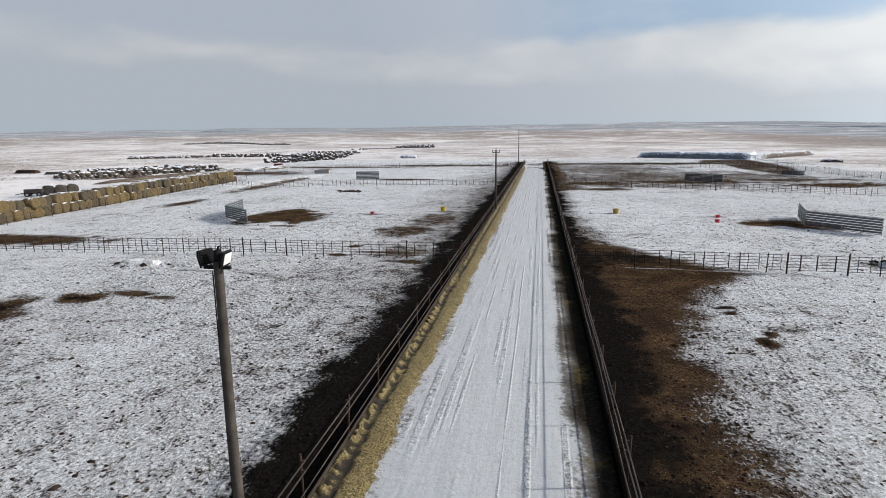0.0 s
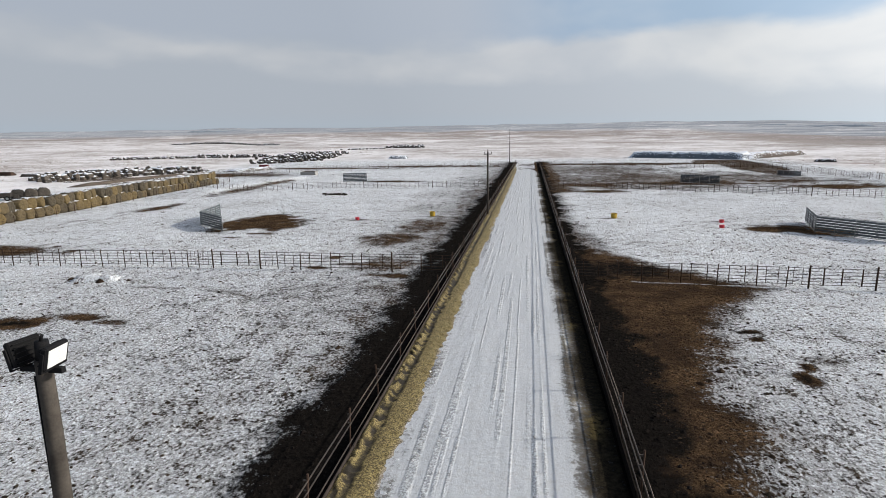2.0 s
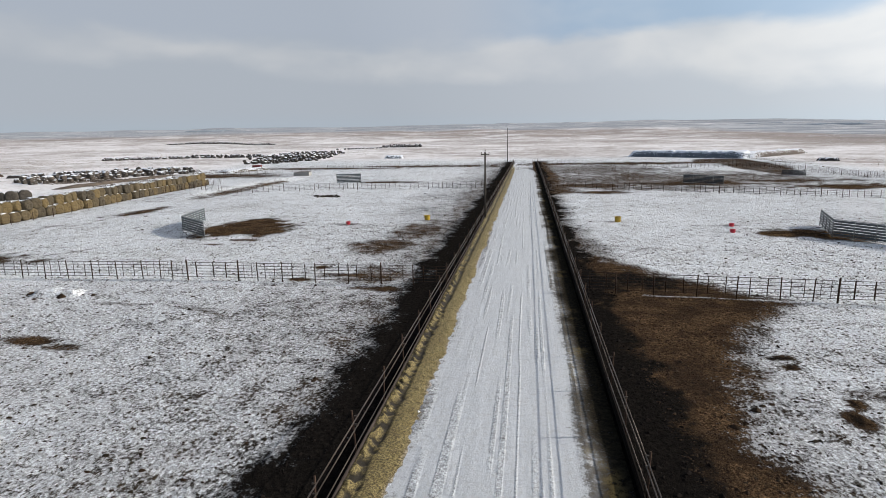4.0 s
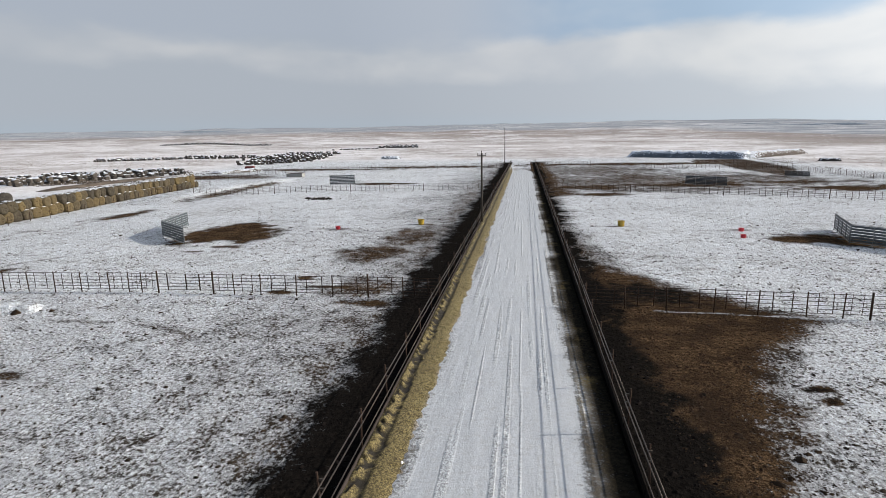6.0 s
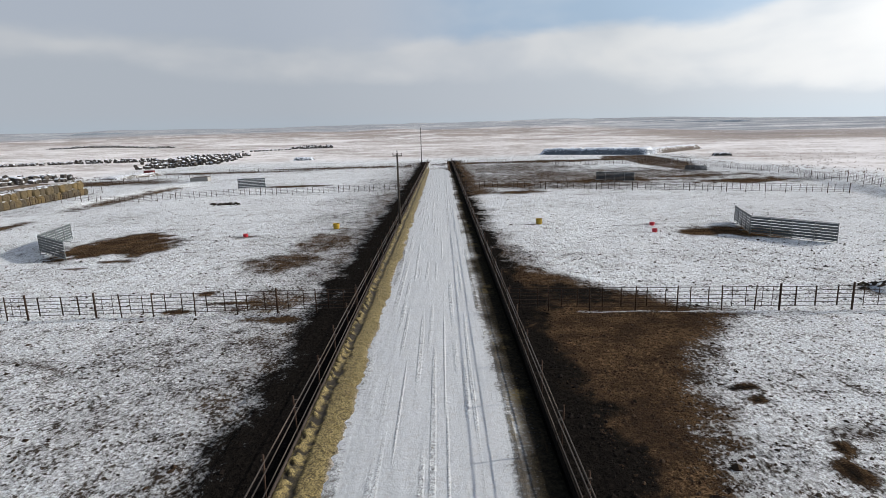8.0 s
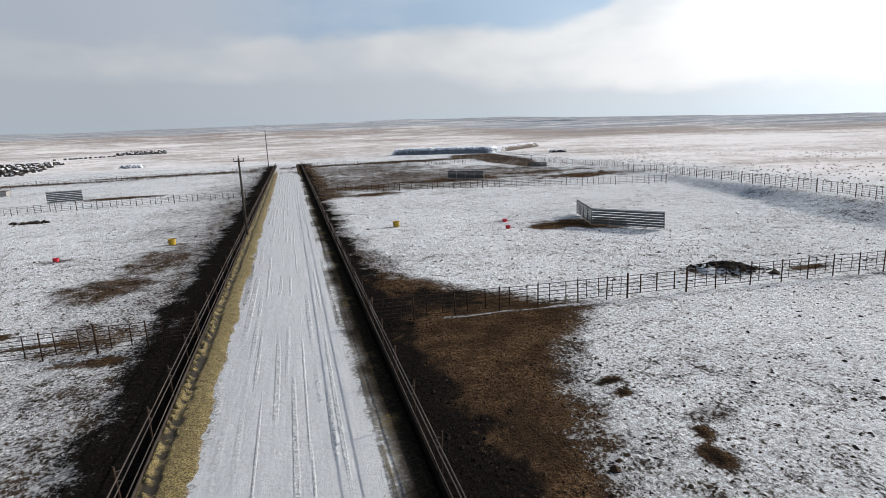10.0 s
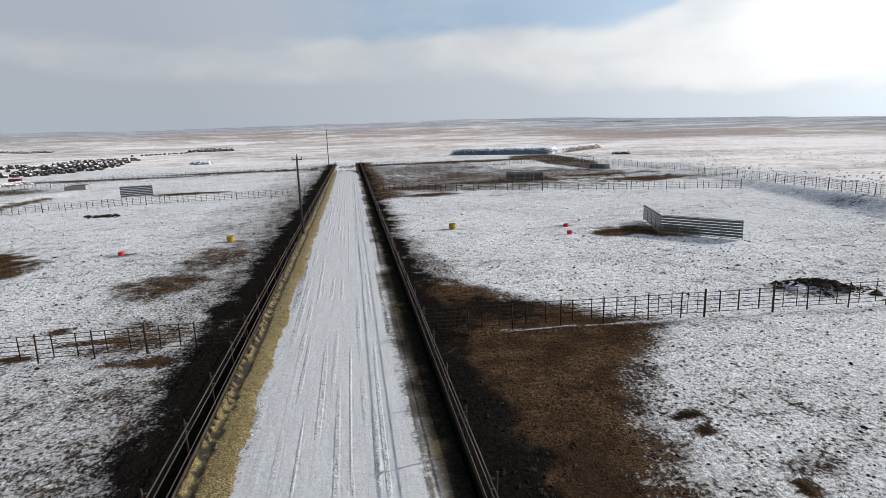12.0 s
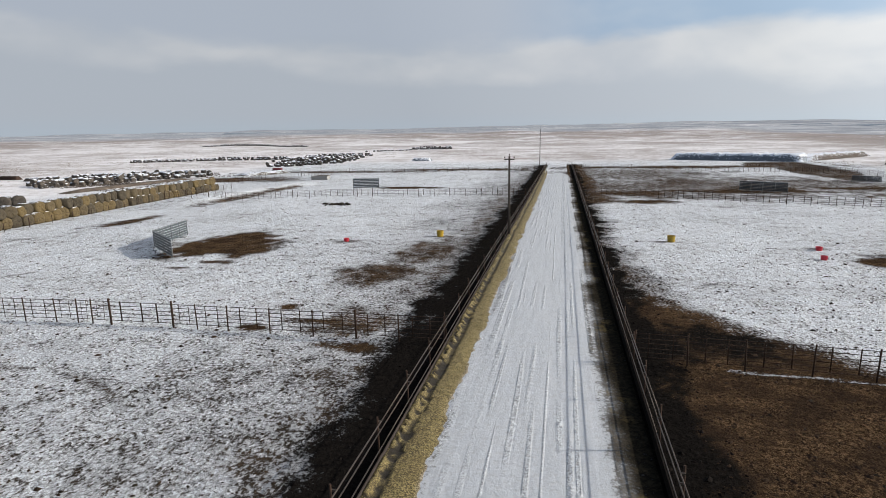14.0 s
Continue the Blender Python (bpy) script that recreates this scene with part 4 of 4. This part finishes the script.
# ---- hay ----
def bale_mesh(mat, seed, r=0.9, length=1.5):
    """A round bale lying with its axis along x, a little slumped."""
    rng = random.Random(seed)
    bm = bmesh.new()
    n = 18
    prof = [(-length / 2, 0.0), (-length / 2 - 0.03, r * 0.55), (-length / 2, r * 0.9), (-length / 2 + 0.09, r), (0, r * 1.02), (length / 2 - 0.09, r), (length / 2, r * 0.9), (length / 2 + 0.03, r * 0.55), (length / 2, 0.0)]
    flat = rng.uniform(0.08, 0.2)
    rings = []
    for x, pr in prof:
        if pr == 0:
            rings.append([bm.verts.new((x, 0, r * 0.98))])
            continue
        ring = []
        for k in range(n):
            a = k * math.tau / n
            rr = pr * (1 + rng.uniform(-0.06, 0.06))
            y, z = rr * math.sin(a) * 1.02, rr * math.cos(a)
            z = max(z, -r * (1 - flat))
            ring.append(bm.verts.new((x + rng.uniform(-.06, .06), y, z + r * (1 - flat))))
        rings.append(ring)
    for a, b in zip(rings, rings[1:]):
        for k in range(n):
            if len(a) == 1:
                bm.faces.new((a[0], b[(k + 1) % n], b[k]))
            elif len(b) == 1:
                bm.faces.new((a[k], a[(k + 1) % n], b[0]))
            else:
                bm.faces.new((a[k], a[(k + 1) % n], b[(k + 1) % n], b[k])).smooth = True
    return mesh_of(bm, "hay_bale", mat)


def bales(places, meshes, label, group, seed):
    rng = random.Random(seed)
    for x, y, z, rz in places:
        ob = new("hay_bale", rng.choice(meshes))
        ob.matrix_basis = pose(x, y, z - 0.03, rng.choice((0, 0, 0)) + rng.uniform(-3, 3), rng.uniform(-2, 2), rz + rng.uniform(-5, 5)) @ Matrix.Diagonal((1, 1, rng.uniform(0.93, 1.04), 1))
        tagged(ob, label, "hay bale", group)


HAY = [bale_mesh(MAT_HAY, s, 0.9 + 0.03 * (s % 3 - 1)) for s in range(7)]
OLD = [bale_mesh(MAT_OLD_HAY, s + 10, 0.7, 1.3) for s in range(6)]


def stack_line(y):
    return -69.6 - (y - 60) * 0.128


row = []
stack_rng = random.Random(77)
for k in range(55):
    y = 42 + k * 1.76
    z = float(land(stack_line(y), y))
    row.append((stack_line(y) + stack_rng.uniform(-0.25, 0.25), y + stack_rng.uniform(-0.1, 0.1), z, 7.3 + stack_rng.uniform(-9, 9)))
    if k < 54:
        row.append((stack_line(y + 0.88) - 0.1 + stack_rng.uniform(-0.35, 0.35), y + 0.88 + stack_rng.uniform(-0.18, 0.18), z + 1.42 + stack_rng.uniform(-0.12, 0.06), 7.3 + stack_rng.uniform(-16, 16)))
bales(row, HAY, "golden round hay bale in a two-tier stack", "hay bales in the long stack", 3)


def old_row(x0, y0, x1, y1, tiers, gaps, seed):
    rng = random.Random(seed)
    n = int(math.hypot(x1 - x0, y1 - y0) / 1.25)
    out, rz = [], math.degrees(math.atan2(y1 - y0, x1 - x0)) + 90
    for k in range(n):
        x, y = x0 + (x1 - x0) * k / n, y0 + (y1 - y0) * k / n
        for tier in range(tiers):
            if rng.random() > 0.6 * gaps + 0.22 * tier:
                out.append((x + rng.uniform(-1.1, 1.1), y + rng.uniform(-1.1, 1.1), float(land(x, y)) + 0.9 * tier - rng.uniform(0, 0.3), rz + rng.uniform(-60, 60)))
    return out


old = []
for k, (a, b, c, d, tiers, gaps) in enumerate([
        (-132, 140, -118, 182, 2, 0.15), (-137, 142, -122, 186, 2, 0.2), (-143, 147, -127, 190, 1, 0.25), (-148, 154, -130, 196, 2, 0.3),
        (-122, 172, -110, 184, 1, 0.3), (-126, 178, -114, 190, 2, 0.35), (-158, 176, -138, 198, 1, 0.35), (-121, 238, -108, 246, 2, 0.1), (-123, 246, -105, 256, 3, 0.1), (-128, 262, -100, 266, 3, 0.1), (-129, 268, -101, 274, 3, 0.1),
        (-131, 276, -102, 284, 3, 0.12), (-133, 286, -104, 296, 2, 0.15), (-138, 300, -106, 312, 2, 0.2), (-144, 322, -112, 334, 2, 0.2),
        (-152, 350, -118, 364, 2, 0.25), (-228, 284, -190, 308, 1, 0.15), (-190, 308, -150, 314, 2, 0.25), (-240, 300, -196, 322, 1, 0.25),
        (-150, 440, -122, 476, 1, 0.55), (-126, 492, -90, 484, 2, 0.15), (-120, 496, -92, 489, 3, 0.3), (-545, 800, -410, 890, 2, 0.1), (-520, 812, -420, 894, 3, 0.1)]):
    old += old_row(a, b, c, d, tiers, gaps, k)
bales(old[:150], OLD, "dark weathered round bale capped with snow", "old bales in the hay yard", 9)


def joined_bales(places, meshes, label, seed):
    """The far bales of the yard, in one mesh."""
    rng = random.Random(seed)
    verts, faces = [], []
    for x, y, z, rz in places:
        me, b = rng.choice(meshes), len(verts)
        m = pose(x, y, z - 0.03, rng.uniform(-3, 3), 0, rz + rng.uniform(-6, 6))
        verts += [m @ v.co for v in me.vertices]
        faces += [tuple(b + i for i in f.vertices) for f in me.polygons]
    me = bpy.data.meshes.new("far_bales")
    me.from_pydata(verts, [], faces)
    me.materials.append(MAT_OLD_HAY)
    return tagged(new("far_bales", me), label, "hay bales", kind="stuff")


joined_bales(old[150:], OLD, "far rows of dark weathered round bales capped with snow", 12)
bales([(-99.4, 99.9, float(land(-99.4, 99.9)), -45), (-97.6, 101.2, float(land(-97.6, 101.2)), -55), (-96.4, 102.8, float(land(-96.4, 102.8)), -38)], [bale_mesh(MAT_DARK_HAY, 30, 1.15, 1.9), bale_mesh(MAT_DARK_HAY, 31, 1.1, 1.8)], "large dark weathered bale behind the hay stack", "dark bales", 14)
bales([(-85, 128, float(land(-85, 128)), 10), (-84, 131, float(land(-84, 131)), 30), (-98, 150, float(land(-98, 150)), 30), (-99, 152, float(land(-99, 152)), 60)], OLD, "loose dark round bale behind the hay stack", "loose bales", 4)


# ---- heaps ----
def heap(name, x, y, lx, ly, h, rz, mat, label, category, seed, flat=0.55, sink=0.0):
    bm = bmesh.new()
    nx, ny = 72, 24
    grid = []
    for j in range(ny + 1):
        r = []
        for i in range(nx + 1):
            u, v = 2 * i / nx - 1, 2 * j / ny - 1
            e = min(1.0, (1 - abs(u) ** 6) * (1 - abs(v) ** 2.4) / (1 - flat + 1e-6))
            q = noise.noise(Vector((u * lx * 0.35, v * ly * 0.35, seed))) + 0.6 * noise.noise(Vector((u * lx * 0.9, v * ly * 0.9, seed + 4))) + 0.5 * noise.noise(Vector((u * lx * 0.12, v * ly * 0.2, seed + 8)))
            z = h * e * (1 + 0.22 * q) - 0.15
            r.append(bm.verts.new((u * lx / 2 + 0.4 * q * e, v * ly / 2, z)))
        grid.append(r)
    for a, b in zip(grid, grid[1:]):
        for i in range(nx):
            bm.faces.new((a[i], a[i + 1], b[i + 1], b[i])).smooth = True
    ob = new(name, mesh_of(bm, name, mat))
    ob.matrix_basis = pose(x, y, float(land(x, y)) - sink, 0, 0, rz)
    return tagged(ob, label, category)


heap("covered_silage_mound", 69.0, 267.0, 50, 14, 2.7, -34, MAT_SILAGE, "long dark covered silage pile dusted with snow", "mound", 1, 0.7)
heap("snowy_earth_mound", 107, 275, 58, 9, 2.2, 46, MAT_SNOWHEAP, "lumpy heap of snow-covered earth", "heap", 2, 0.3)
heap("earth_mound", 106, 227, 7, 4, 1.2, -20, MAT_MOUND, "low dark heap of earth on the range", "heap", 3, 0.2)
heap("earth_mound", -66, 284, 10, 5, 1.6, 0, MAT_SILAGE, "low snowy earth heap on the range", "heap", 4, 0.2)
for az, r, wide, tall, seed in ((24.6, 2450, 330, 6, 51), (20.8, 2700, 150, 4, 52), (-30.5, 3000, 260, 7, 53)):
    heap("distant_woodland", r * math.sin(radians(az)), 10 + r * math.cos(radians(az)), wide, 60, tall, -az, MAT_HAZED_WOODS, "far low belt of woodland with haze put into its bluish colour", "woodland", seed, 0.3, 2.0)


# ---- clods ----
def clods(name, count, spread, mat, label, seed, size, lift=None):
    """Many small frozen lumps in one mesh; spread gives their places."""
    rng = random.Random(seed)
    verts, faces = [], []
    shape = [Vector(v) for v in ((1, 0, 0), (0, 1, 0), (-1, 0, 0), (0, -1, 0), (0, 0, 1), (0.6, 0.6, 0.5), (-0.6, -0.6, 0.5))]
    tri = ((0, 5, 4), (5, 1, 4), (1, 2, 4), (2, 6, 4), (6, 3, 4), (3, 0, 4), (0, 1, 5), (2, 3, 6))
    done = 0
    xy = []
    while done < count:
        p = spread(rng)
        if p:
            xy.append(p)
            done += 1
    zs = land(np.array([p[0] for p in xy]), np.array([p[1] for p in xy]))
    for (x, y), z in zip(xy, zs):
        z += lift(x, y) if lift else 0.0
        s = size * rng.lognormvariate(0, 0.45)
        a, b = rng.uniform(0, math.tau), len(verts)
        ca, sa, sq = math.cos(a), math.sin(a), rng.uniform(0.5, 1)
        for v in shape:
            vx, vy = v.x * s, v.y * s * sq
            verts.append((x + vx * ca - vy * sa, y + vx * sa + vy * ca, z - 0.01 + v.z * s * 0.6 * rng.uniform(0.8, 1.2)))
        faces += [tuple(b + i for i in t) for t in tri]
    me = bpy.data.meshes.new(name)
    me.from_pydata(verts, [], faces)
    me.materials.append(mat)
    return tagged(new(name, me), label, "clods", kind="stuff")


def pen_spread(rng):
    x, y = rng.uniform(-40, 36), 7 + 69 * rng.random() ** 1.7
    return None if -9 < x < 6.5 else (x, y)


clods("frozen_clods", 34000, pen_spread, MAT_CLOD, "frozen dung clods scattered over trampled snow", 2, 0.037)


clods("frozen_lumps", 9000, pen_spread, MAT_LUMP, "larger frozen lumps scattered over trampled snow", 41, 0.05)


def far_spread(rng):
    x, y = rng.uniform(-62, 54), 46 + 74 * rng.random() ** 1.3
    return None if -10 < x < 6.5 else (x, y)


clods("far_lumps", 16000, far_spread, MAT_CLOD, "dark frozen lumps strewn over the snow of the farther pens", 45, 0.052)


def soil_spread(rng):
    y = rng.uniform(14, 52)
    return (5.5 + (float(np.interp(y, *EDGE_RIGHT)) - 4.5) * rng.random(), y)


clods("soil_clods", 5500, soil_spread, MAT_CLOD, "clods of trampled brown soil", 46, 0.042)


def muck_spread(rng):
    y = 8 + 120 * rng.random() ** 1.5
    x = rng.uniform(3.95, 6.3) if rng.random() < 0.5 else rng.uniform(-8.0, -5.6)
    return (x, y)


clods("muck_lumps", 6500, muck_spread, MAT_MUCK_AND_SHADE, "lumps of black wet muck churned along the feeding fences", 6, 0.05)


def crumb_spread(rng):
    return (-4.1 + abs(rng.gauss(0, 0.3)), 8 + 95 * rng.random() ** 1.6)


clods("feed_crumbs", 5200, crumb_spread, MAT_FEED, "crumbs of golden feed scattered on the lane edge", 43, 0.035)


def ridge_spread(rng):
    return (-3.85 + rng.gauss(0, 0.16), 8 + 90 * rng.random() ** 1.6)


clods("snow_crumbs", 5000, ridge_spread, MAT_SNOWLUMP, "lumps of churned snow along the edge of the feed", 44, 0.05)


def pile_spread(rng):
    u = rng.gauss(0, 0.95)
    return (30.1 + u, 48.3 - 0.45 * u + rng.gauss(0, 0.65))


def pile_height(x, y):
    u, v = (x - 30.1) / 1.2, (y - 48.3 + 0.45 * (x - 30.1)) / 0.8
    return 0.6 * math.exp(-0.5 * (u * u + v * v)) - 0.04


heap("snow_mound", 30.1, 48.3, 4.4, 3.0, 0.5, -24, MAT_GROUND, "low lumpy mound of snow under earth clods", "mound", 33, 0.1)
clods("earth_heap", 640, pile_spread, MAT_LUMP, "dark heap of earth clods breaking the snow", 8, 0.115, pile_height)


def left_pile(rng):
    return (rng.gauss(-33.5, 0.9), rng.gauss(42.0, 0.5))


heap("snow_mound", -33.5, 42.3, 3.8, 2.2, 0.5, 12, MAT_GROUND, "lumpy heap of snow and frozen earth by the fence", "heap", 31, 0.2)
clods("brush_heap", 90, left_pile, MAT_CLOD, "small dark heap of clods in snow by the fence", 9, 0.14)


# ---- far yard: weedy ridge, water tank, red wagon ----
heap("weedy_ridge", -112, 150, 50, 4.5, 0.7, 92, MAT_WEED, "long ridge of brown weeds and old hay behind the stack", "ridge", 7, 0.2)


def water_tank(x, y, rz):
    f = thing("water_tank", "low pale concrete water tank in the snow", "tank", at=(x, y, float(land(x, y)) - 0.03))
    f.rotation_euler = (0, 0, radians(rz))
    bm = bmesh.new()
    for dx, dy, sx, sy in ((0, -1.6, 4.6, 0.2), (0, 1.6, 4.6, 0.2), (-2.2, 0, 0.2, 3.0), (2.2, 0, 0.2, 3.0)):
        block(bm, pose(dx, dy, 0.55), sx, sy, 1.1, 0.03)
    part("tank_wall", bm, MAT_PALE, f)
    bm = bmesh.new()
    block(bm, pose(0.5, 0, 1.15), 3.5, 3.3, 0.1, 0.02)
    part("cover", bm, MAT_BRUSH, f, "dark plank cover")
    return f


def wagon(x, y, rz, mat, label):
    f = thing("farm_wagon", label, "wagon", "farm wagons", at=(x, y, float(land(x, y))))
    f.rotation_euler = (0, 0, radians(rz))
    bm = bmesh.new()
    block(bm, pose(0, 0, 1.15), 3.0, 1.9, 0.8, 0.05)
    part("wagon_box", bm, mat, f)
    bm = bmesh.new()
    block(bm, pose(-0.4, 0, 0.65), 3.6, 0.9, 0.18, 0.02)
    tube(bm, (-2.1, 0, 0.65), (-3.2, 0, 0.45), 0.06)
    part("chassis", bm, MAT_BLACK, f)
    for dx in (-1.0, 1.0):
        for dy in (-1.05, 1.05):
            bm = bmesh.new()
            tube(bm, (dx, dy - 0.13, 0.45), (dx, dy + 0.13, 0.45), 0.47, n=18)
            w = part("wheel", bm, MAT_BLACK, f)
            bm = bmesh.new()
            tube(bm, (dx, dy - 0.15, 0.45), (dx, dy + 0.15, 0.45), 0.24, n=14)
            part("rim", bm, MAT_FRAME, w)
    return f


water_tank(-67.4, 170.0, 8)
wagon(-98.6, 203, 10, MAT_OLD_RED, "red farm wagon parked beside old hay")
wagon(-99.6, 96.6, 35, MAT_MOUND, "grey farm wagon parked behind the hay stack")
heap("hay_mound", -99, 194, 20, 8, 1.0, 72, MAT_HAY, "low mound of dull yellow hay beside the wagon", "mound", 11, 0.3)

pen_fence([(stack_line(y) + 2.3, y) for y in range(45, 142, 8)], "low wire stock fence along the foot of the hay stack", 4.0, 1.15, 3, 0, 9)
clods("brush_heap", 140, lambda rng: (rng.gauss(-37.4, 0.95), rng.gauss(109.8, 0.7)), MAT_LUMP, "small dark brush heap in a snowy pen", 15, 0.22)
heap("scrap_heap", -176, 169, 9, 3, 1.3, 0, MAT_RUST, "low heap of rusty scrap on snow", "heap", 21, 0.4)
heap("scrap_heap", -160, 164.5, 7, 3, 1.0, 20, MAT_MOUND, "low heap of dark scrap on snow", "heap", 23, 0.4)


# ---- brush on the range ----
def brush_tufts(count, seed, place, label, mat=MAT_TUFT):
    """Low dry brush on the range, each tuft a fan of bent twigs, in one mesh."""
    rng = random.Random(seed)
    spots = []
    while len(spots) < count:
        x, y = place(rng)
        if float(field(np.array([x]), np.array([y]), 16, 61, 3)[0]) > 0.47:
            spots.append((x, y))
    zs = land(np.array([q[0] for q in spots]), np.array([q[1] for q in spots]))
    verts, faces = [], []
    for (x, y), z in zip(spots, zs):
        h = rng.uniform(0.08, 0.26)
        for k in range(9):
            a, lean, b = rng.uniform(0, math.tau), rng.uniform(0.2, 0.9), len(verts)
            dx, dy = math.cos(a) * h * lean * 1.6, math.sin(a) * h * lean * 1.6
            wx, wy = -math.sin(a) * 0.03, math.cos(a) * 0.03
            verts += [(x - wx, y - wy, z - 0.05), (x + wx, y + wy, z - 0.05), (x + dx * 0.6 + wx * 2, y + dy * 0.6 + wy * 2, z + h * 0.7), (x + dx, y + dy, z + h * rng.uniform(0.8, 1.1))]
            faces += [(b, b + 1, b + 2), (b, b + 2, b + 3)]
    me = bpy.data.meshes.new("dry_brush")
    me.from_pydata(verts, [], faces)
    me.materials.append(mat)
    return tagged(new("dry_brush", me), label, "brush", kind="stuff")


def bank_side(rng):
    y = rng.uniform(60, 250)
    return float(bank_top(y)) + 9 + 70 * rng.random() ** 2.2, y


def hay_side(rng):
    r, a = rng.uniform(150, 620), radians(rng.uniform(-58, -16))
    x, y = math.sin(a) * r, 10 + math.cos(a) * r
    return (x, y) if x < -150 or y > 330 else (x - 160, y + 60)


brush_tufts(1100, 17, bank_side, "low tufts of dry brown brush past the bank")
brush_tufts(9000, 18, hay_side, "low tufts of dry brown grass past the hay yard")


def yard_side(rng):
    u, v = rng.random(), rng.gauss(0, 1)
    return -116 - 8 * v - 30 * rng.random() * u, 136 + 66 * u + 3 * v


brush_tufts(3600, 19, yard_side, "brown weeds and litter among the old bales", MAT_BRUSH)
